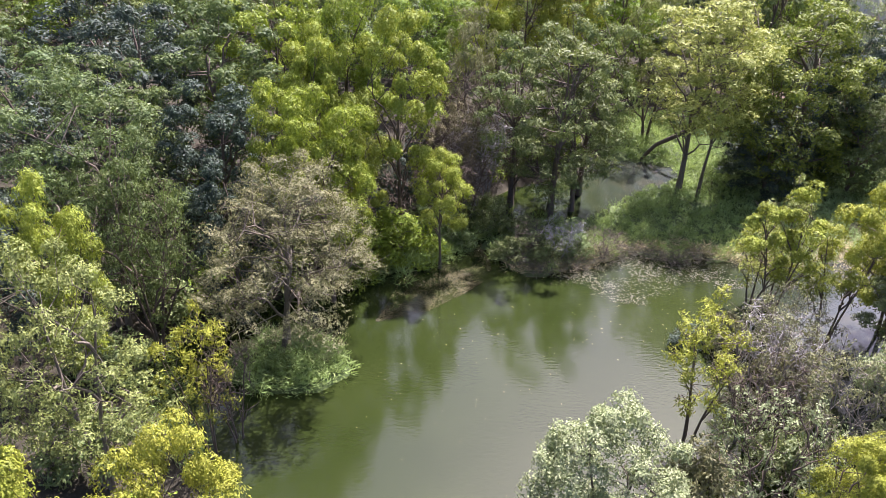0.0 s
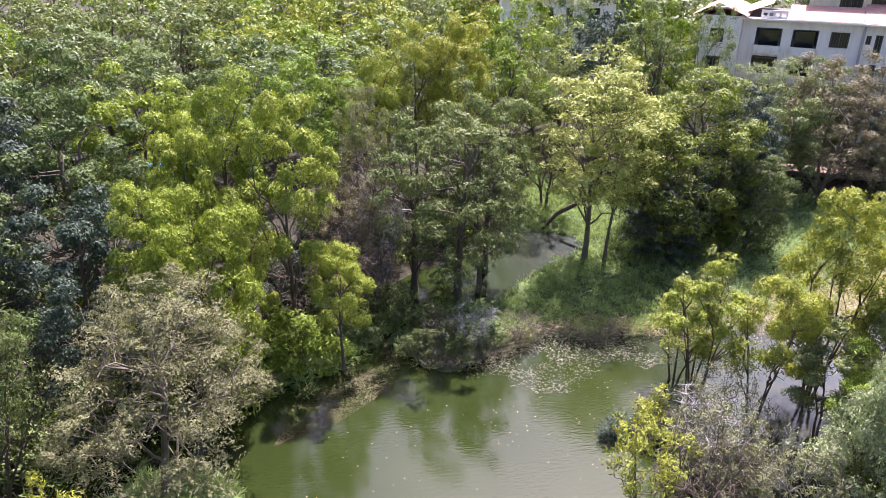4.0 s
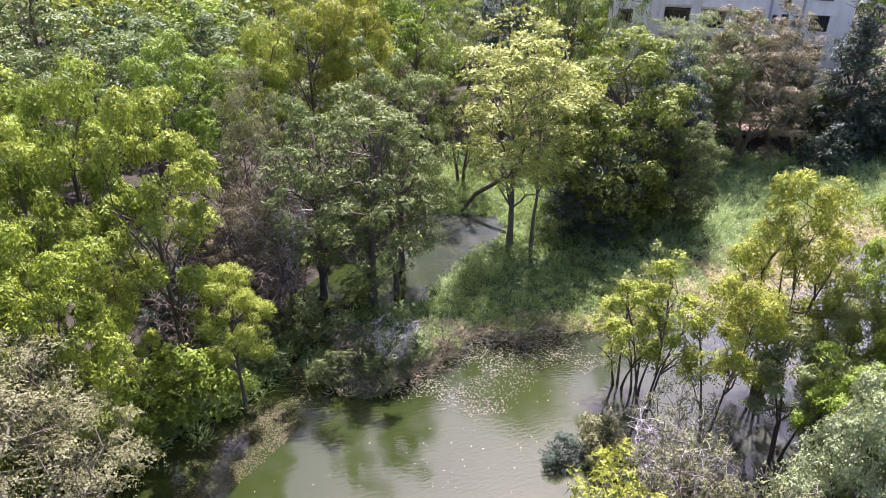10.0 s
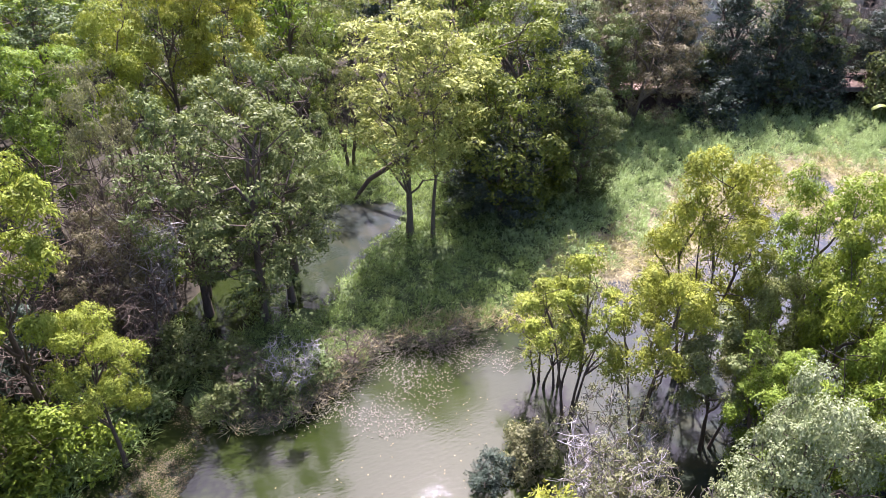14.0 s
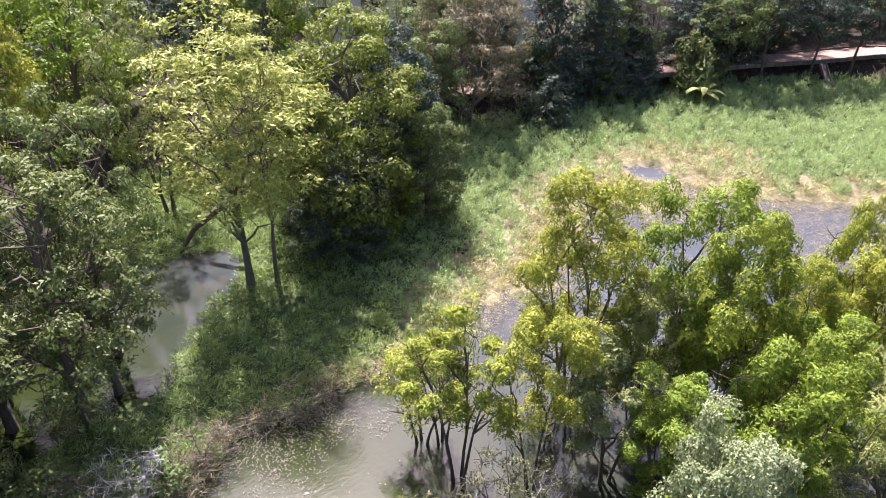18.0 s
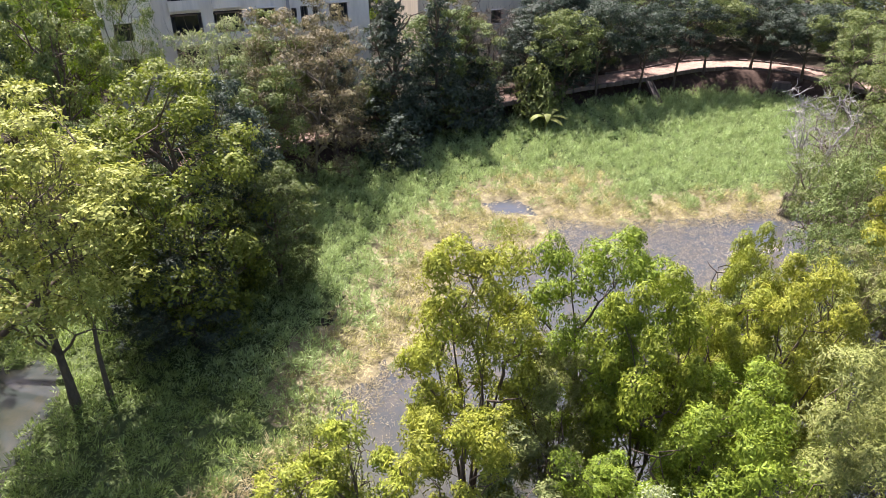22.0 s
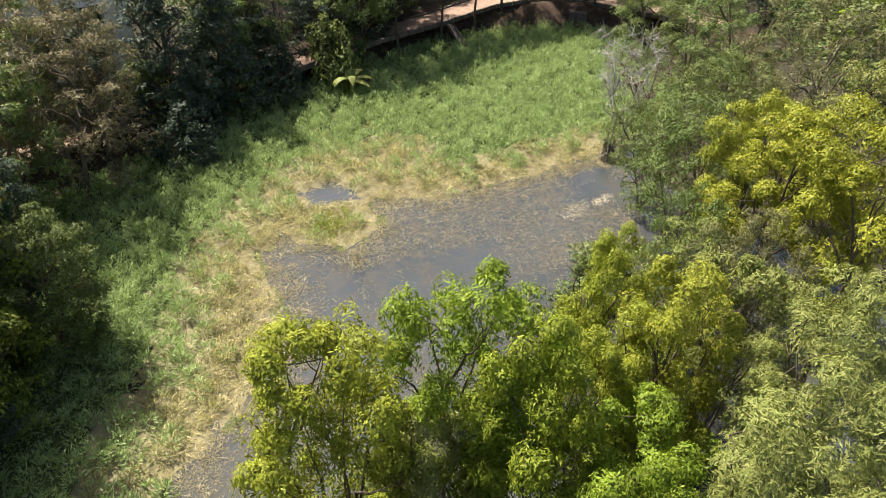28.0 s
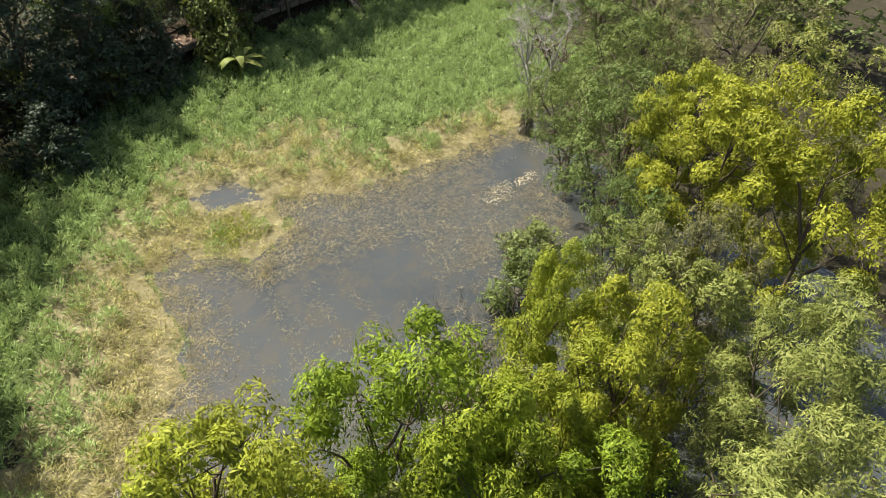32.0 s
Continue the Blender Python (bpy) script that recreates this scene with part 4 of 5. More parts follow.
for i, (sx, sy) in enumerate(((14.6, 20.6), (16.4, 25.6), (22.6, 23.6), (28.4, 30.2), (34.6, 26.2), (38.6, 21.0), (45.0, 24.0), (10.4, 19.6), (33.0, 19.6), (41.4, 24.6), (18.0, 18.6))):
    plant("shrub", ("mid", "grey", "green")[i % 3], sx, sy, 2.0 + (i * 0.9 % 1.8), 1.6, "shrub", "half-drowned shrub standing in shallow water")


# ---- marsh plants: joined stuff, far too many to count ----
def scatter(rng, n, poly):
    p = np.array(poly)
    lo, hi = p.min(0), p.max(0)
    out = np.zeros((0, 2))
    while len(out) < n:
        c = lo + (hi - lo) * rng.random((n, 2))
        out = np.concatenate((out, c[inside(poly, c[:, 0], c[:, 1])]))
    return out[:n]


def tufts(name, rng, xy, count, height, width, spread, mat, label, lift_by=0.0):
    """Tufts of blades round each point of xy, as one mesh of kind stuff."""
    n = len(xy)
    z = np.maximum(terrain(xy[:, 0], xy[:, 1]), -0.08) + lift_by
    swell = np.clip(1.0 + 0.45 * wavy(xy[:, 0], xy[:, 1], 1.7, 4.0) + rng.normal(0, 0.15, n), 0.4, 1.7)
    base = np.repeat(np.column_stack((xy, z)), count, 0)
    sw = np.repeat(swell, count)
    m = n * count
    a = rng.random(m) * 2 * np.pi
    out = np.column_stack((np.cos(a), np.sin(a), np.zeros(m)))
    lift = rng.random(m)
    rad = np.sqrt(rng.random((m, 1)))
    base[:, 2] += np.repeat((0.16 * wavy(xy[:, 0], xy[:, 1], 2.7, 9.0) + 0.10 * wavy(xy[:, 0], xy[:, 1], 5.3, 2.0)) * min(1.0, height / 0.5), count)
    dome = (sw * height * 0.62)[:, None] * (1 - 0.85 * rad ** 2)
    pos = base + out * rad * spread + np.concatenate((np.zeros((m, 2)), dome * (0.55 + 0.45 * lift[:, None])), 1)
    ax = unit(out * (0.35 + 0.8 * rng.random((m, 1))) + rng.normal(0, 0.3, (m, 3)) + np.array((0.08, -0.10, 0.42)))
    v, f = blades(rng, pos, ax, sw * height * (0.30 + 0.34 * rng.random(m)), width * (0.7 + 0.6 * rng.random(m)), 0.4, unit(out * rad * 1.1 + np.array((0, 0, 0.8))))
    ob = mesh_object(name, raw_mesh(name, v, f), mat)
    return tagged(ob, label, "grass", kind="stuff")


def mounds(name, rng, xy, wide, high, count, blade, mat, label, sprawl=0.0):
    """Domed tussocks of blades round each point of xy, as one mesh of kind stuff."""
    n = len(xy)
    z = np.maximum(terrain(xy[:, 0], xy[:, 1]), -0.05)
    m = n * count
    base = np.repeat(np.column_stack((xy, z)), count, 0)
    w, h = np.repeat(np.broadcast_to(wide, n), count)[:, None], np.repeat(np.broadcast_to(high, n), count)[:, None]
    d = rng.normal(0, 1, (m, 3))
    d[:, 2] = np.abs(d[:, 2])
    d = unit(d)
    skin = 0.55 + 0.45 * np.sqrt(rng.random((m, 1)))
    pos = base + d * skin * np.concatenate((w, w, h), 1)
    lean = np.array((0.10, -0.12, 0.45 - 0.35 * sprawl))
    ax = unit(d * np.array((0.55, 0.55, 0.3 - 0.2 * sprawl)) + rng.normal(0, 0.36, (m, 3)) + lean)
    v, f = blades(rng, pos, ax, blade[0] * (0.55 + 0.8 * rng.random(m)) * np.clip(h[:, 0] / 0.45, 0.5, 1.4), blade[1] * (0.7 + 0.6 * rng.random(m)), 0.22, unit(d + np.array((0, 0, 0.25))))
    return tagged(mesh_object(name, raw_mesh(name, v, f), mat), label, "grass", kind="stuff")


def spaced(rng, poly, gap):
    """Points on a loose grid inside poly."""
    p = np.array(poly)
    lo, hi = p.min(0), p.max(0)
    gx_, gy_ = np.meshgrid(np.arange(lo[0], hi[0], gap), np.arange(lo[1], hi[1], gap))
    c = np.column_stack((gx_.ravel(), gy_.ravel())) + rng.normal(0, gap * 0.36, (gx_.size, 2))
    return c[inside(poly, c[:, 0], c[:, 1])]


grass_rng = np.random.default_rng(11)
cand = spaced(grass_rng, MEADOW, 0.82)
cx, cy = cand[:, 0], cand[:, 1]
pool_f = fringe(cx, cy)
small_d = np.where(inside(SMALL_POOL, cx, cy), -1, 1) * edge_distance(SMALL_POOL, cx, cy)
drop = np.clip(np.minimum(pool_f * 1.4 + 0.1, small_d / 1.6), 0.0, 1.0)
land = (small_d > 0.25) & (terrain(cx, cy) > -0.08) & inside(BASIN, cx, cy)
swell = np.clip(1.0 + 0.35 * wavy(cx, cy, 1.1, 4.0) + grass_rng.normal(0, 0.24, len(cand)), 0.4, 1.8)
chance = np.clip((pool_f - 0.15) / 1.35, 0.03, 1.0) + 0.28 * wavy(cx, cy, 0.9, 6.0) * (pool_f < 1.9)
spit_edge = np.clip(1.6 - edge_distance(MEADOW, cx, cy), 0, 1) * (cy < 41) * (cx > 12)
chance = np.where(cx < 23, np.maximum(chance, 0.95 - 0.9 * spit_edge), chance)
draw = grass_rng.random(len(cand))
lush = land & (draw < chance)
fading = land & ~lush & (draw < chance + 0.30 + 0.7 * np.clip(pool_f, 0, 0.6))
straw = land & ~lush & ~fading
far_part = cx > 23
for name_, pick, wide_, high_, count_, blade_, leaf_, words, sprawl_ in (
        ("meadow_grass", lush & far_part, 0.46, 0.85, 104, (0.24, 0.05), "reed", "lush green marsh grass covering the silted pond bed", 0.0),
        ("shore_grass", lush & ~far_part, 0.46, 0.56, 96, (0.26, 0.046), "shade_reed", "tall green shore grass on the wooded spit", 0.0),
        ("fading_grass", fading, 0.45, 0.58, 88, (0.26, 0.034), "olive", "olive grass fading to straw round the pool", 0.4),
        ("dry_grass", straw, 0.44, 0.26, 46, (0.34, 0.024), "straw", "straw-yellow dried grass fringing the marsh pool", 0.7)):
    size_ = swell[pick] * np.clip(0.25 + 0.9 * drop[pick], 0.25, 1.0)
    mounds(name_, grass_rng, cand[pick], wide_ * np.sqrt(swell[pick]), high_ * size_, count_, blade_, LEAF[leaf_], words, sprawl_)
mat = scatter(grass_rng, 210000, MEADOW)
mat = mat[(mat[:, 0] > 24.0) & (edge_distance(GREEN_EDGE, mat[:, 0], mat[:, 1], False) < 8)]
mat_f = fringe(mat[:, 0], mat[:, 1]) + 0.5 * np.clip(27 - mat[:, 0], 0, 3)
mat_keep = (grass_rng.random(len(mat)) < np.clip((1.15 - mat_f) / 0.8, 0, 1) * np.clip(0.3 + mat_f * 1.5, 0.1, 1)) & (edge_distance(SMALL_POOL, mat[:, 0], mat[:, 1]) * np.where(inside(SMALL_POOL, mat[:, 0], mat[:, 1]), -1, 1) > 0.15)
mat = mat[mat_keep]
olive = grass_rng.random(len(mat)) < 0.15 + 0.9 * np.clip(mat_f[mat_keep] - 0.25, 0, 0.8)


def lying(name, rng, xy, length, width, mat, label, high):
    """Stalks lying criss-cross on the ground."""
    n = len(xy)
    a = rng.random(n) * 2 * np.pi
    pos = np.column_stack((xy, np.maximum(terrain(xy[:, 0], xy[:, 1]), 0.0) + 0.02 + high * rng.random(n)))
    ax = unit(np.column_stack((np.cos(a), np.sin(a), rng.normal(0.12, 0.22, n))))
    v, f = blades(rng, pos, ax, length * (0.5 + rng.random(n)), width * (0.6 + 0.8 * rng.random(n)), 0.35)
    return tagged(mesh_object(name, raw_mesh(name, v, f), mat), label, "grass", kind="stuff")


lying("straw_mat", grass_rng, mat[~olive], 0.30, 0.03, LEAF["straw"], "flattened straw-yellow grass round the marsh pool", 0.16)
lying("olive_mat", grass_rng, mat[olive], 0.30, 0.034, LEAF["olive"], "olive grass fading to straw round the marsh pool", 0.22)
low = scatter(grass_rng, 13000, MEADOW)
low_d = fringe(low[:, 0], low[:, 1])
low = low[inside(BASIN, low[:, 0], low[:, 1]) & (low_d > 1.1 + 0.8 * grass_rng.random(len(low))) & ~inside(SMALL_POOL, low[:, 0], low[:, 1])]
tufts("ground_cover", grass_rng, low, 3, 0.36, 0.06, 0.3, LEAF["reed"], "low leafy cover between the grass tufts")
isl = scatter(grass_rng, 520, ISLET)
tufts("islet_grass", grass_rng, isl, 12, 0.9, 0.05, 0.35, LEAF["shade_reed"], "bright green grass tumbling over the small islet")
patch = np.column_stack((44.6 + grass_rng.normal(0, 0.9, 260), 40.3 + grass_rng.normal(0, 0.8, 260)))
tufts("pool_grass", grass_rng, patch, 8, 0.30, 0.045, 0.2, LEAF["lime"], "short fresh grass on a mud patch beside the pool")
edge_l = resample([(-10, 20.6), (-13.2, 24), (-15, 28), (-11.2, 32.8), (-6.2, 35.8), (-3.6, 37.4), (0.2, 39.7), (1.2, 42), (3, 46.4)], 0.12)
edge_l = edge_l + grass_rng.normal(0, 0.55, edge_l.shape)
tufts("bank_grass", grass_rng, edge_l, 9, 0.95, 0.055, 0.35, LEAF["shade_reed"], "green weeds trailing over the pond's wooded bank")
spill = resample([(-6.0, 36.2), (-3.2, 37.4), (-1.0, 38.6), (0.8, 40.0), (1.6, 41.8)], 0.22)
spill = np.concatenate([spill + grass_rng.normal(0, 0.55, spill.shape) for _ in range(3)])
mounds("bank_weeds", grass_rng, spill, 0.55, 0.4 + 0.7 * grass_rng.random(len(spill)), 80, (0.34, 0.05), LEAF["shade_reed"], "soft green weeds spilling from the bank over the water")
foot = resample([(34, 63.5), (42, 59), (50, 56.4), (64, 51), (70, 48.6), (77, 43.6), (83, 37), (84.8, 30), (83.4, 22.4)], 0.10)
foot = foot + grass_rng.normal(0, 0.6, foot.shape)
tufts("bank_foot_grass", grass_rng, foot[::2], 7, 0.5, 0.05, 0.3, LEAF["shade_reed"], "rank grass along the foot of the far bank")


def floating(name, rng, xy, length, width, mat, label, high=0.03):
    n = len(xy)
    a = rng.random(n) * 2 * np.pi
    pos = np.column_stack((xy, 0.006 + high * rng.random(n)))
    ax = unit(np.column_stack((np.cos(a), np.sin(a), rng.normal(0, 0.10, n))))
    v, f = blades(rng, pos, ax, length * (0.5 + rng.random(n)), width * (0.6 + 0.8 * rng.random(n)), 0.15)
    v[:, 2] = np.maximum(v[:, 2], 0.004)
    ob = mesh_object(name, raw_mesh(name, v, f), mat)
    return tagged(ob, label, "floating debris", kind="stuff")


POOL = MEADOW[9:29] + [(54, 22.5), (46, 22), (38, 24), (32, 28), (28, 32), (24, 35)]
deb = scatter(grass_rng, 70000, POOL)
dx, dy = deb[:, 0], deb[:, 1]
dens = 0.12 + 0.42 * wavy(dx, dy, 0.8, 6) + 0.42 * wavy(dx, dy, 2.3, 2) + 0.95 * np.clip((dx - 41) / 5, 0, 1) + 0.8 * np.clip(1 - edge_distance(POOL_EDGE, dx, dy, False) / 2.2, 0, 1)
dens -= 1.5 * np.clip(1.4 - np.hypot((dx - 53.8) / 2.6, (dy - 25.6) / 2.2), 0, 1) + 1.1 * np.clip(1.3 - np.hypot(dx - 43.0, dy - 31.0) / 2.2, 0, 1)
deb = deb[grass_rng.random(len(deb)) < 0.9 * dens]
pick = grass_rng.random(len(deb)) < 0.72
floating("floating_straw", grass_rng, deb[pick], 0.24, 0.015, LEAF["litter"], "dead grass stalks matted on the shallow pool", 0.05)
floating("floating_reeds", grass_rng, deb[~pick], 0.20, 0.012, LEAF["straw"], "bleached reed stems adrift on the shallow pool", 0.06)
shal = scatter(grass_rng, 15000, POOL)
sh_d = edge_distance(POOL_EDGE, shal[:, 0], shal[:, 1], False)
shal = shal[grass_rng.random(len(shal)) < np.clip(0.95 - sh_d / 2.6 + 0.55 * wavy(shal[:, 0], shal[:, 1], 1.3, 5.0), 0, 1)]
tufts("drowned_grass", grass_rng, shal, 7, 0.36, 0.018, 0.25, LEAF["straw"], "dry grass tufts straggling into the shallow pool")
sc_t = grass_rng.random(520)
wob = grass_rng.normal(0, 0.12 + 0.22 * (1 - sc_t))
scum = np.column_stack((49.4 + 3.6 * sc_t + 0.55 * wob + grass_rng.normal(0, 0.1, 520), 26.7 - 2.2 * sc_t + 0.3 * np.sin(sc_t * 5) + wob))
rim = scatter(grass_rng, 26000, POOL)
rim_d = edge_distance(POOL_EDGE, rim[:, 0], rim[:, 1], False)
rim = rim[grass_rng.random(len(rim)) < 0.9 - rim_d / 1.6 + 0.6 * wavy(rim[:, 0], rim[:, 1], 1.1, 8.0)]
floating("drifted_straw", grass_rng, rim, 0.34, 0.018, LEAF["straw"], "loose straw drifted against the edge of the pool", 0.05)
sp = scatter(grass_rng, 900, SMALL_POOL)
sp = sp[grass_rng.random(len(sp)) < 0.85 - edge_distance(SMALL_POOL, sp[:, 0], sp[:, 1]) / 0.9]
floating("pool_straw", grass_rng, sp, 0.24, 0.022, LEAF["straw"], "straw straggling into the small pool in the marsh", 0.05)
floating("floating_scum", grass_rng, scum[:330], 0.10, 0.05, LEAF["fleck"], "pale line of drifted dead leaves on the pool", 0.02)
LITTER = [(-3.6, 31.6), (-2.2, 36.6), (-2.8, 37.6), (0.4, 39.6), (2.8, 40.8), (3.4, 36.8), (1.6, 34.6), (-0.8, 32.6)]
lit = scatter(grass_rng, 17000, LITTER)
lit = lit[grass_rng.random(len(lit)) < 0.34 + 0.7 * wavy(lit[:, 0], lit[:, 1], 0.9, 1)]
floating("floating_leaf_litter", grass_rng, lit, 0.08, 0.045, LEAF["brown"], "brown fallen leaves floating along the bank", 0.01)
EDGE_MAT = [(5, 36.8), (8, 36.6), (10, 37.6), (12.6, 39.4), (16, 38.2), (19.4, 38.8), (21.5, 37.0), (19.0, 35.6), (15.5, 34.2), (12.0, 33.4), (9.8, 33.8), (7.0, 35.2)]
em = scatter(grass_rng, 12000, EDGE_MAT)
em = em[grass_rng.random(len(em)) < 0.12 + 0.55 * wavy(em[:, 0], em[:, 1], 0.9, 7) + 0.5 * np.clip((em[:, 1] - 35.0) / 4, 0, 1)]
floating("floating_reed_mat", grass_rng, em, 0.11, 0.03, LEAF["litter"], "dead reeds and leaves afloat before the spit", 0.05)
OPEN_POND = [(-8, 12), (-3.6, 24), (-3, 31), (2, 34), (9, 33.5), (16, 35), (18, 33), (12, 28), (8, 20), (8, 10)]
fl = scatter(grass_rng, 420, OPEN_POND)
fl = fl[grass_rng.random(len(fl)) < np.clip((fl[:, 1] - 20) / 14, 0.03, 1)]
floating("floating_flecks", grass_rng, fl, 0.07, 0.045, LEAF["straw"], "scattered pale fallen leaves on the open pond", 0.003)

# stiff dead reeds standing in the shallows
DEAD = [(4.0, 37.0), (7.0, 36.4), (10, 37.6), (12.6, 39.4), (17.5, 38.4), (22.6, 37.0), (23.5, 38.6), (15.5, 40.4), (10, 39.4), (5, 39.4)]
dd = scatter(grass_rng, 520, DEAD)
tufts("dead_reeds", grass_rng, dd, 8, 0.95, 0.03, 0.18, LEAF["straw"], "bleached dead reeds standing in the shallows")
FRONT = [(4.2, 37.6), (6.8, 36.2), (9.6, 37.2), (12.4, 38.9), (15.4, 37.8), (17.4, 38.0), (17.4, 38.9), (15.6, 39.0), (12.4, 40.2), (9.6, 38.6), (7.0, 37.4), (4.8, 38.8)]
tufts("shore_brush", grass_rng, scatter(grass_rng, 420, FRONT), 9, 1.0, 0.028, 0.3, LEAF["litter"], "dead brown brush and stalks along the front of the spit")
hb = np.column_stack((36.5 + grass_rng.normal(0, 2.2, 150), 26.5 + grass_rng.normal(0, 1.1, 150)))
tufts("dead_brush", grass_rng, hb, 10, 1.1, 0.03, 0.25, LEAF["litter"], "brown dead brush standing in the pool shallows")


# ---- banana plant ----
def banana(x, y, turn):
    root = new("banana_plant")
    root.matrix_world = pose(x, y, ground_z(x, y), 0, 0, turn) @ Matrix.Diagonal((1.05, 1.05, 1.0, 1))
    tagged(root, "young banana plant with broad pale ragged leaves", "plant")
    v, f = tubes([(np.array(((0, 0, -0.2), (0.02, 0, 0.8), (0.05, 0.02, 1.7))), np.array((0.16, 0.13, 0.07)))], 9)
    mesh_object("stem", raw_mesh("stem", v, f, None, True), LEAF["pale"], root)
    for i in range(8):
        a, reach, rise = i * 2.4, 1.5 + 0.25 * (i % 3), 1.0 - 0.22 * (i % 4)
        s = np.linspace(0, 1, 9)
        mid = np.column_stack((reach * s * math.cos(a), reach * s * math.sin(a), 1.6 + rise * np.sin(s * 2.3) * 1.0 - 0.5 * s * s))
        w = 0.30 * np.sin(np.clip(s * 0.96 + 0.06, 0, 1) * np.pi) ** 0.6
        sd = np.array((-math.sin(a), math.cos(a), 0))
        rows = np.stack((mid - sd * w[:, None] + np.array((0, 0, -0.08)), mid, mid + sd * w[:, None] + np.array((0, 0, -0.08))), 1).reshape(-1, 3)
        fc = [(j * 3 + c, j * 3 + c + 1, j * 3 + c + 4, j * 3 + c + 3) for j in range(8) for c in (0, 1)]
        mesh_object("leaf", raw_mesh("leaf", rows, fc, None, True), LEAF["pale"], root)
    return root


banana(62.3, 46.3, 20)

# leaning dead limb hung up in the tall tree of the spit, and the creeper-wrapped stump
v, f = tubes([(np.array(((24.4, 50.5, 7.4), (22.6, 51.7, 5.9), (21.2, 52.5, 4.6), (20.0, 53.3, 3.5), (18.9, 54.0, 2.5), (18.0, 54.6, 1.7), (17.0, 55.3, 0.0))), np.array((0.07, 0.13, 0.19, 0.21, 0.19, 0.17, 0.14)))], 8)
tagged(mesh_object("fallen_branch", raw_mesh("fallen_branch", v, f, None, True), BARK["brown"]), "dark broken limb leaning against a tree on the spit", "branch")
stump = new("creeper_stump")
stump.matrix_world = pose(57.6, 25.0, ground_z(57.6, 25.0))
tagged(stump, "leaning stump wrapped in dry brown creeper", "stump")
v, f = tubes([(np.array(((0, 0, -0.2), (0.1, 0, 0.8), (0.35, -0.05, 1.7), (1.0, -0.2, 3.0))), np.array((0.26, 0.22, 0.16, 0.06)))], 8)
mesh_object("trunk", raw_mesh("trunk", v, f, None, True), BARK["grey"], stump)
n = 900
s_ = grass_rng.random(n)
a_ = grass_rng.random(n) * 2 * np.pi
cp = np.column_stack((0.35 * s_ ** 2 + (0.34 - 0.12 * s_) * np.cos(a_), (0.34 - 0.12 * s_) * np.sin(a_), 0.1 + 1.7 * s_))
ca = unit(np.column_stack((np.cos(a_) * 0.5, np.sin(a_) * 0.5, np.full(n, -0.8))) + grass_rng.normal(0, 0.25, (n, 3)))
v, f = blades(grass_rng, cp, ca, 0.34, 0.06)
tagged(mesh_object("creeper", raw_mesh("creeper", v, f), LEAF["litter"], stump, "dry brown creeper"), kind="stuff")


# ---- buildings beyond the trees ----
def wall_mesh(x0, x1, z0, z1, y, thick, holes):
    """A wall with openings through it: boxes between the holes (x0, x1, z0, z1)."""
    xs = sorted({x0, x1, *[v for h in holes for v in h[:2]]})
    zs = sorted({z0, z1, *[v for h in holes for v in h[2:]]})
    bm = bmesh.new()
    corner = {}
    for xa, xb in zip(xs, xs[1:]):
        for za, zb in zip(zs, zs[1:]):
            if any(h[0] < (xa + xb) / 2 < h[1] and h[2] < (za + zb) / 2 < h[3] for h in holes):
                continue
            ring = []
            for p in ((xa, za), (xb, za), (xb, zb), (xa, zb)):
                if p not in corner:
                    corner[p] = bm.verts.new((p[0], y, p[1]))
                ring.append(corner[p])
            bm.faces.new(ring)
    front = list(bm.faces)
    grown = bmesh.ops.extrude_face_region(bm, geom=front, use_keep_orig=True)["geom"]
    bmesh.ops.translate(bm, vec=(0, thick, 0), verts=[v for v in grown if isinstance(v, bmesh.types.BMVert)])
    bmesh.ops.recalc_face_normals(bm, faces=bm.faces)
    return bm


def window_at(parent, x0, x1, z0, z1, y, bars=5, shade=True):
    w = part("window", box_bm(bmesh.new(), x0, x1, y + 0.14, y + 0.16, z0, z1), GLASS, parent, "dark barred window")
    fr = bmesh.new()
    for a, b, c, d in ((x0, x0 + 0.06, z0, z1), (x1 - 0.06, x1, z0, z1), (x0 + 0.06, x1 - 0.06, z0, z0 + 0.06), (x0 + 0.06, x1 - 0.06, z1 - 0.06, z1), ((x0 + x1) / 2 - 0.03, (x0 + x1) / 2 + 0.03, z0 + 0.06, z1 - 0.06)):
        box_bm(fr, a, b, y + 0.08, y + 0.135, c, d)
    part("frame", fr, FRAME, w)
    for i in range(bars):
        x = x0 + (x1 - x0) * (i + 0.5) / bars
        box("bar", x - 0.012, x + 0.012, y + 0.03, y + 0.055, z0, z1, FRAME, w)
    box("sill", x0 - 0.1, x1 + 0.1, y - 0.09, y + 0.10, z0 - 0.10, z0 - 0.004, WHITE, w, 0.01)
    if shade:
        box("sunshade", x0 - 0.12, x1 + 0.12, y - 0.28, y - 0.004, z1 + 0.06, z1 + 0.13, WHITE, w, 0.01)
    return w


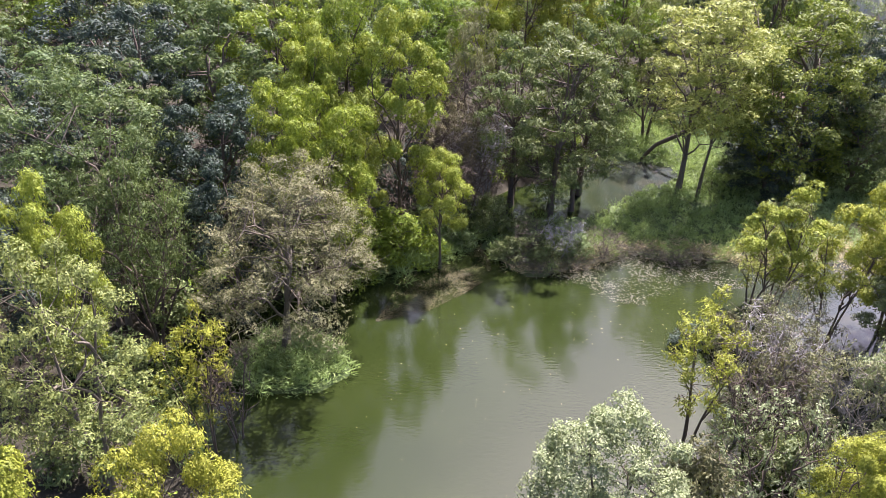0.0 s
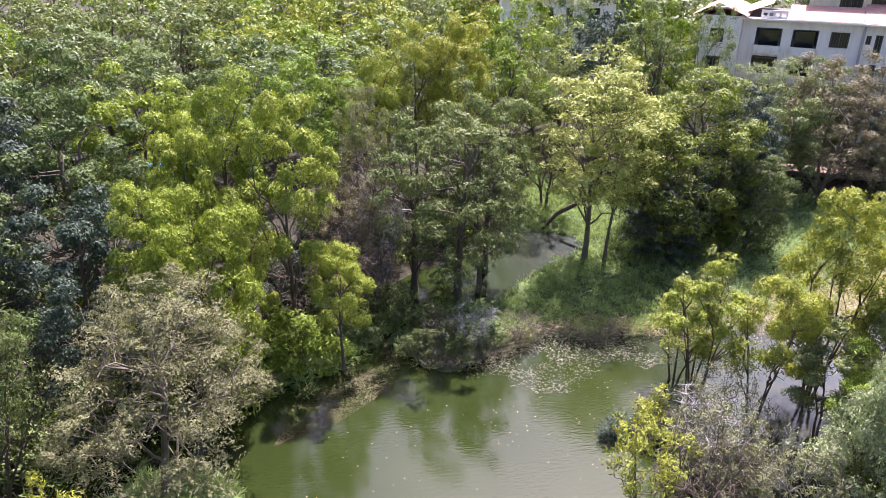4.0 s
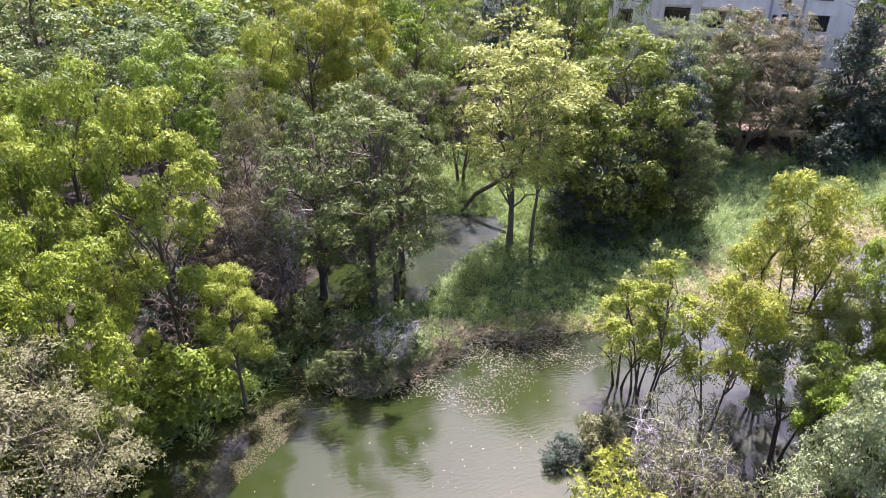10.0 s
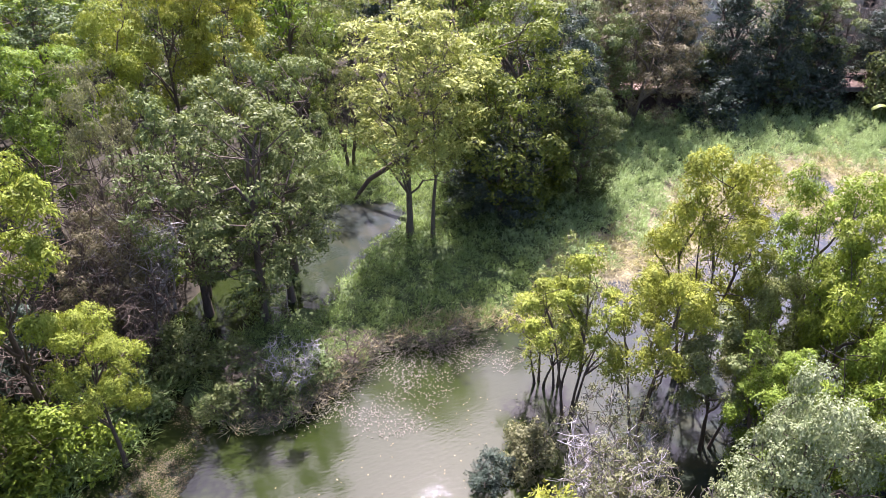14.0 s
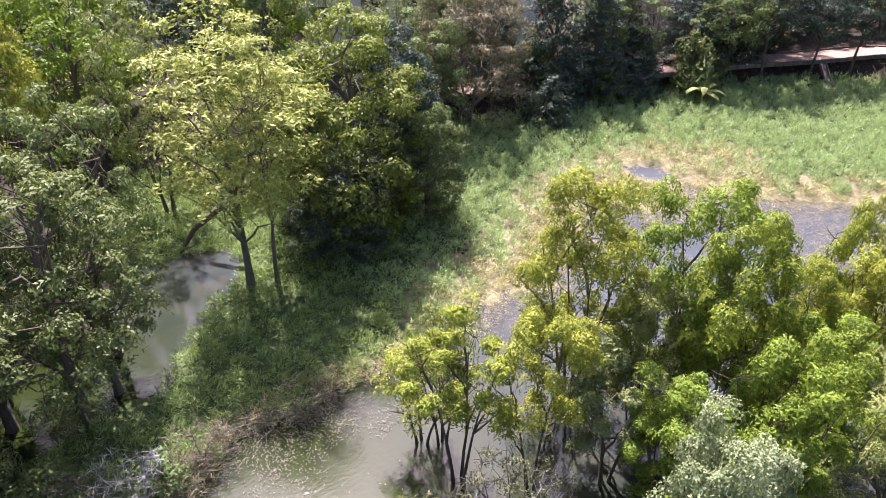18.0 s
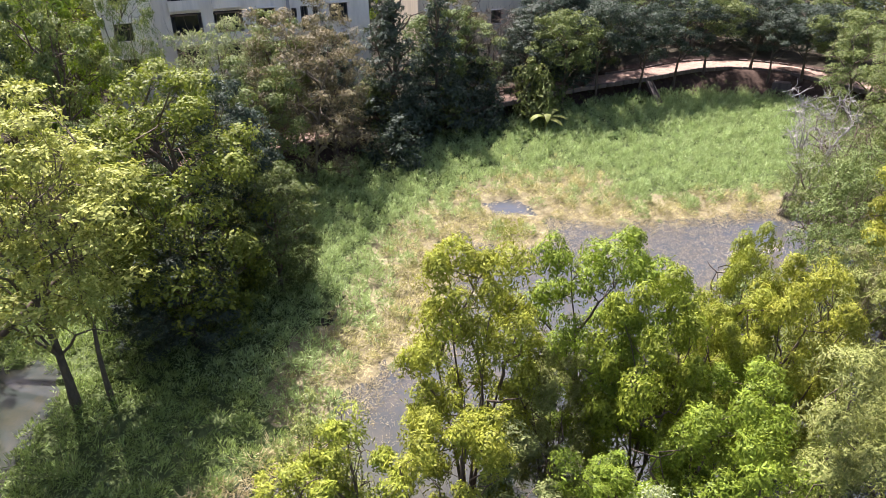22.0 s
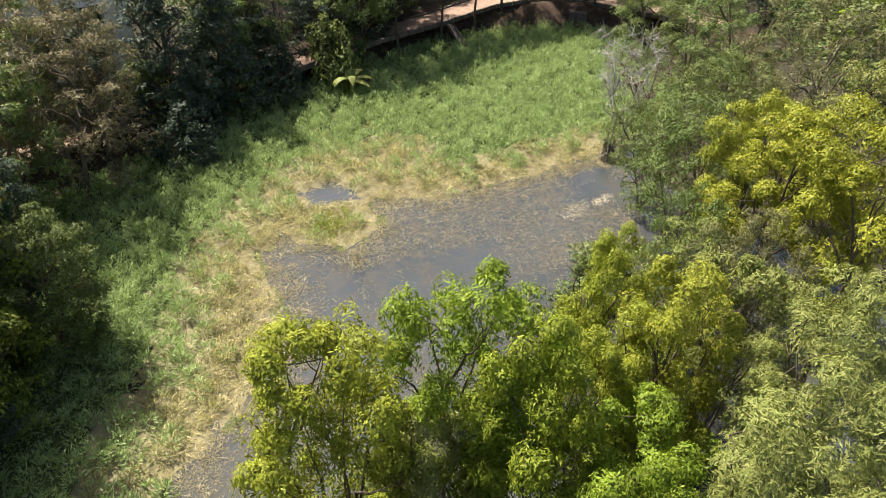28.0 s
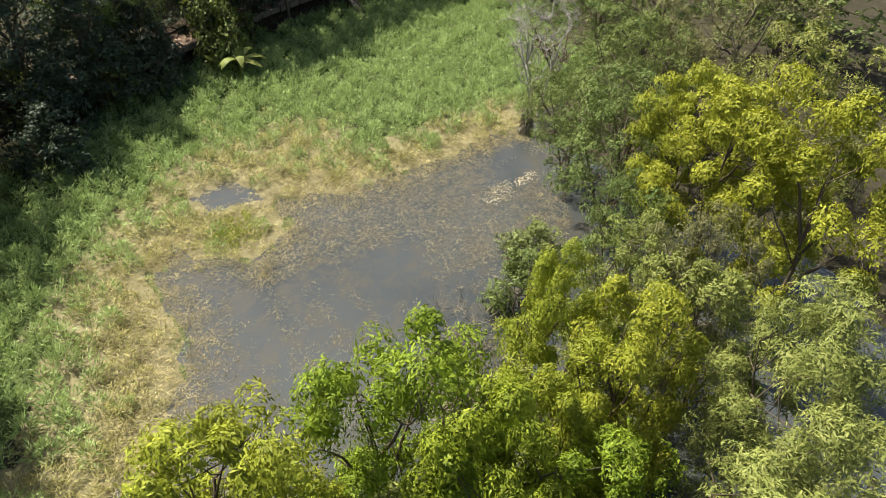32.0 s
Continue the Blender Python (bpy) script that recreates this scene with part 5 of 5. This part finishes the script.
def tile_roof(parent, x0, x1, y0, z0, y1, z1, hip0=0.0, hip1=0.0):
    """A sloped roof of ribbed tiles, from the eave (y0, z0) up to (y1, z1)."""
    n = max(4, int((x1 - x0) / 0.28))
    xs = np.linspace(0, 1, n * 2 + 1)
    vs, fs = [], []
    for j, t in enumerate(np.linspace(0, 1, 9)):
        for i, u in enumerate(xs):
            xa, xb = x0 + hip0 * t, x1 - hip1 * t
            vs.append((xa + (xb - xa) * u, y0 + (y1 - y0) * t, z0 + (z1 - z0) * t + (0.045 if i % 2 else 0.0) + 0.02 * (j % 2)))
    w = len(xs)
    fs = [(j * w + i, j * w + i + 1, (j + 1) * w + i + 1, (j + 1) * w + i) for j in range(8) for i in range(w - 1)]
    return mesh_object("roof", raw_mesh("roof", vs, fs), TERRA, parent, "weathered pink terracotta tile roof")


def main_block():
    b = new("apartment_building")
    b.matrix_world = pose(50.6, 69.3, 2.05, 0, 0, -36.4)
    tagged(b, "white four-storey apartment building with pink tiled roof", "building")
    sills = (10.0, 7.15, 4.3, 1.45)
    holes = []
    for z in sills:
        holes += [(0.0, 1.7, z, z + 1.5), (6.55, 8.2, z, z + 1.5), (-3.5, -1.1, z - 0.9, z + 1.55), (-7.0, -4.5, z - 0.9, z + 1.55)]
        holes += [(3.15, 3.6, z + 0.5, z + 1.35), (5.05, 5.5, z + 0.5, z + 1.35), (3.95, 4.6, z - 0.75, z + 1.45)]
    part("front_wall", wall_mesh(-8.4, 10.2, -0.3, 12.3, 0.0, 0.25, holes), WHITE, b)
    side_holes = [(2.0, 3.2, z, z + 1.4) for z in sills] + [(6.6, 7.8, z, z + 1.4) for z in sills]
    sw = part("side_wall", wall_mesh(0.0, 11.7, -0.3, 12.3, 0.0, 0.25, side_holes), WHITE, b)
    sw.matrix_local = pose(-8.15, 0.254, 0, 0, 0, 90)
    for z in sills[:3]:
        for x0 in (2.0, 6.6):
            w = window_at(b, x0, x0 + 1.2, z, z + 1.4, 0.0, 4, False)
            w.matrix_local = pose(-8.15, 0.254, 0, 0, 0, 90) @ Matrix.Diagonal((1, -1, 1, 1)) @ Matrix.Translation((0, -0.25, 0))
    box("end_wall", 9.95, 10.2, 0.254, 12.0, -0.3, 12.3, WHITE, b)
    box("back_wall", -8.15, 9.946, 11.75, 12.0, -0.3, 12.3, WHITE, b)
    for i, z in enumerate((0.0, 2.85, 5.7, 8.55)):
        box("floor_slab", -8.1, 9.94, 0.26, 11.7, z - 0.12, z, CONC, b)
    box("room_partition", -8.1, 9.9, 3.4, 3.5, 0.0, 12.2, GREYW, b)
    for z in sills[:3]:
        for x0, x1 in ((0.0, 1.7), (6.55, 8.2)):
            window_at(b, x0, x1, z, z + 1.5, 0.0, 7)
        for x0, x1, za, zb in ((3.15, 3.6, z + 0.5, z + 1.35), (5.05, 5.5, z + 0.5, z + 1.35), (3.95, 4.6, z - 0.75, z + 1.45)):
            window_at(b, x0, x1, za, zb, 0.0, 3, False)
        for x0, x1 in ((-3.5, -1.1), (-7.0, -4.5)):
            bal = box("balcony", x0 + 0.004, x1 - 0.004, -0.55, 0.0, z - 1.0, z - 0.9, WHITE, b, 0.01, "white balcony with low parapet")
            box("parapet", x0 + 0.004, x1 - 0.004, -0.55, -0.45, z - 0.896, z - 0.15, WHITE, bal)
            box("balcony_door", x0 + 0.3, x1 - 0.3, 1.4, 1.45, z - 0.89, z + 1.2, GLASS, bal)
    # stair tower, a shallow projection with grey flanks
    box("stair_pier", 2.75, 3.0, -0.22, -0.004, -0.3, 12.2, GREYW, b, 0.01)
    box("stair_pier", 5.62, 5.85, -0.22, -0.004, -0.3, 12.2, GREYW, b, 0.01)
    # roof
    box("eave", -8.9, 10.8, -0.75, 0.9, 12.304, 12.5, WHITE, b, 0.02)
    tile_roof(b, -4.2, 2.6, -0.7, 12.52, 2.6, 13.7)
    tile_roof(b, 2.62, 10.7, -0.7, 12.52, 7.0, 15.4, 0, 2.0)
    for i in range(10):
        box("rafter_end", 2.9 + i * 0.42, 3.1 + i * 0.42, -1.05, -0.76, 12.30, 12.5, WHITE, b, 0.01)
    box("terrace_slab", -8.3, 10.0, 0.92, 11.9, 12.304, 12.46, CONC, b)
    pen = wall_mesh(-2.6, 5.6, 12.47, 15.2, 3.2, 0.2, [(0.2, 2.3, 13.4, 14.5), (3.0, 5.0, 13.4, 14.5)])
    part("penthouse_wall", pen, CREAM, b, "cream-painted penthouse wall")
    for x0, x1 in ((0.2, 2.3), (3.0, 5.0)):
        window_at(b, x0, x1, 13.4, 14.5, 3.2, 6)
    box("penthouse_side", -2.6, -2.4, 3.404, 9.0, 12.47, 15.2, CREAM, b)
    box("penthouse_roof", -3.0, 6.0, 2.7, 9.4, 15.204, 15.4, WHITE, b, 0.02)
    par = bmesh.new()
    box_bm(par, -6.8, -4.3, -0.2, -0.06, 12.51, 12.75)
    box_bm(par, -6.8, -4.3, -0.2, -0.06, 13.05, 13.3)
    for i in range(5):
        box_bm(par, -6.8 + i * 0.575, -6.6 + i * 0.575, -0.2, -0.06, 12.75, 13.05)
    part("parapet", par, WHITE, b, "white pierced parapet")
    # wing that steps forward at the west end, under a roof that falls towards the terrace
    part("wing_front", wall_mesh(-12.4, -8.41, -0.3, 12.7, -1.6, 0.25, [(-11.4, -10.0, z, z + 1.4) for z in sills[:3]]), WHITE, b)
    for z in sills[:3]:
        window_at(b, -11.4, -10.0, z, z + 1.4, -1.6, 5)
    box("wing_side", -8.66, -8.41, -1.346, 8.0, -0.3, 12.7, WHITE, b)
    box("wing_side", -12.4, -12.15, -1.346, 8.0, -0.3, 12.7, WHITE, b)
    box("wing_back", -12.146, -8.664, 7.75, 8.0, -0.3, 12.7, WHITE, b)
    box("wing_ceiling", -12.146, -8.664, -1.346, 7.746, 12.4, 12.6, CONC, b)
    wr = tile_roof(b, 0.0, 10.4, -0.5, 12.74, 2.4, 14.0)
    wr.matrix_local = pose(-8.4, -2.2, 0.0, 0, 0, 90)
    wl_ = tile_roof(b, 0.0, 10.4, -0.5, 12.74, 2.0, 14.0)
    wl_.matrix_local = pose(-12.8, 8.2, 0.0, 0, 0, -90)
    rs = tile_roof(b, 0.0, 11.5, -0.4, 12.52, 3.0, 13.9)
    rs.matrix_local = pose(-8.9, 12.0, 0.0, 0, 0, -90)
    return b


main_block()


def plain_block(x, y, turn, length, depth, height, wall, label, sills, xs):
    b = new("apartment_building")
    b.matrix_world = pose(x, y, 2.0, 0, 0, turn)
    tagged(b, label, "building")
    holes = [(a, a + w, z, z + 1.4) for z in sills for a, w in xs]
    part("front_wall", wall_mesh(0, length, -0.4, height, 0.0, 0.25, holes), wall, b)
    box("side_wall", 0.0, 0.25, 0.254, depth, -0.4, height, wall, b)
    box("end_wall", length - 0.25, length, 0.254, depth, -0.4, height, wall, b)
    box("back_wall", 0.254, length - 0.254, depth - 0.25, depth, -0.4, height, wall, b)
    box("room_partition", 0.26, length - 0.26, 2.6, 2.7, -0.3, height - 0.2, GREYW, b)
    for z in sills:
        for a, w in xs:
            window_at(b, a, a + w, z, z + 1.4, 0.0, 4)
        bal = box("balcony", 0.6, 4.4, -1.1, -0.004, z - 0.95, z - 0.82, WHITE, b, 0.01, "narrow white balcony")
        box("parapet", 0.6, 4.4, -1.1, -1.0, z - 0.816, z - 0.1, WHITE, bal, 0.01)
    box("eave", -0.5, length + 0.5, -0.7, 0.8, height + 0.004, height + 0.2, WHITE, b, 0.02)
    tile_roof(b, -0.5, length + 0.5, -0.7, height + 0.22, depth * 0.5, height + 2.6, 1.5, 1.5)
    box("terrace_slab", 0, length, 0.82, depth, height + 0.004, height + 0.16, CONC, b)
    return b


plain_block(67.5, 64.0, -36.4, 16.0, 9.0, 9.6, CREAM, "cream apartment building with red doors behind the trees", (7.2, 4.3), ((5.2, 1.5), (8.2, 1.2), (11.4, 1.5)))
plain_block(22.0, 92.0, -12.0, 14.0, 9.0, 13.0, WHITE, "white apartment building far behind the wood", (10.6, 7.8), ((4.9, 1.5), (8.0, 0.8), (10.6, 1.5)))

# ---- the bank path's edging ----
kerb = new("kerb")
tagged(kerb, "worn dark concrete kerb stones edging the earth path", "kerb", kind="structure")
stone_bm = box_bm(bmesh.new(), -0.46, 0.46, -0.11, 0.11, -0.25, 0.16, 0.02)
stone_me = bpy.data.meshes.new("kerb_stone")
stone_bm.to_mesh(stone_me)
stone_bm.free()
stone_me.materials.append(CONC)
for i in range(1, len(pl) - 1):
    for off in (0.0, 3.1):
        if off and (i * 7) % 5 == 0:
            continue
        p = pl[i] + nr[i] * off
        s = new("kerb_stone", stone_me)
        s.parent = kerb
        s.matrix_world = pose(p[0], p[1], 2.17 + 0.015 * math.sin(i * 2.1), 0, 0, math.degrees(math.atan2(tg[i][1], tg[i][0])) + 1.5 * math.sin(i * 1.7))
culvert = new("culvert")
culvert.matrix_world = pose(85.9, 31.0, 0.9, 0, 0, 100) @ Matrix.Diagonal((0.7, 0.7, 0.8, 1))
tagged(culvert, "broken concrete culvert in the far bank", "culvert")
box("slab", -1.1, 1.1, -0.8, 0.8, 0.7, 0.86, CONC, culvert, 0.02)
box("headwall", -1.3, 1.3, 0.82, 1.05, -0.8, 0.9, CONC, culvert, 0.02)
box("side_block", -1.1, -0.85, -0.7, 0.7, -0.6, 0.69, CONC, culvert, 0.02)
box("side_block", 0.85, 1.1, -0.7, 0.7, -0.6, 0.69, CONC, culvert, 0.02)

chute = new("drain_chute")
chute.matrix_world = pose(76.3, 41.2, 1.2, 42, 0, -32)
tagged(chute, "pale concrete drain chute running down the earth bank", "drain")
box("bed", -0.28, 0.28, -1.4, 1.4, -0.06, 0.0, CONC, chute, 0.01)
for side_x in (-0.35, 0.285):
    box("side_wall", side_x, side_x + 0.065, -1.4, 1.4, -0.06, 0.2, CONC, chute, 0.01)

# sheets left on the bare ground among the western trees
for sx, sy, m, word in ((-17.3, 72.0, BLUE, "blue"), (-19.0, 75.0, REDW, "red")):
    n = 9
    gxx, gyy = np.meshgrid(np.linspace(-1, 1, n), np.linspace(-0.7, 0.7, n))
    zz = 0.12 + 0.10 * wavy(gxx, gyy, 3.1, sx) + 0.25 * np.exp(-(gxx ** 2 + gyy ** 2) * 2)
    fq = [(j * n + i, j * n + i + 1, (j + 1) * n + i + 1, (j + 1) * n + i) for j in range(n - 1) for i in range(n - 1)]
    sheet = mesh_object("plastic_sheet", raw_mesh("plastic_sheet", np.stack((gxx, gyy, zz), -1).reshape(-1, 3), fq, None, True), m)
    sheet.matrix_world = pose(sx, sy, ground_z(sx, sy), 0, 0, 30)
    tagged(sheet, f"crumpled {word} plastic sheet lying on bare earth", "sheet")
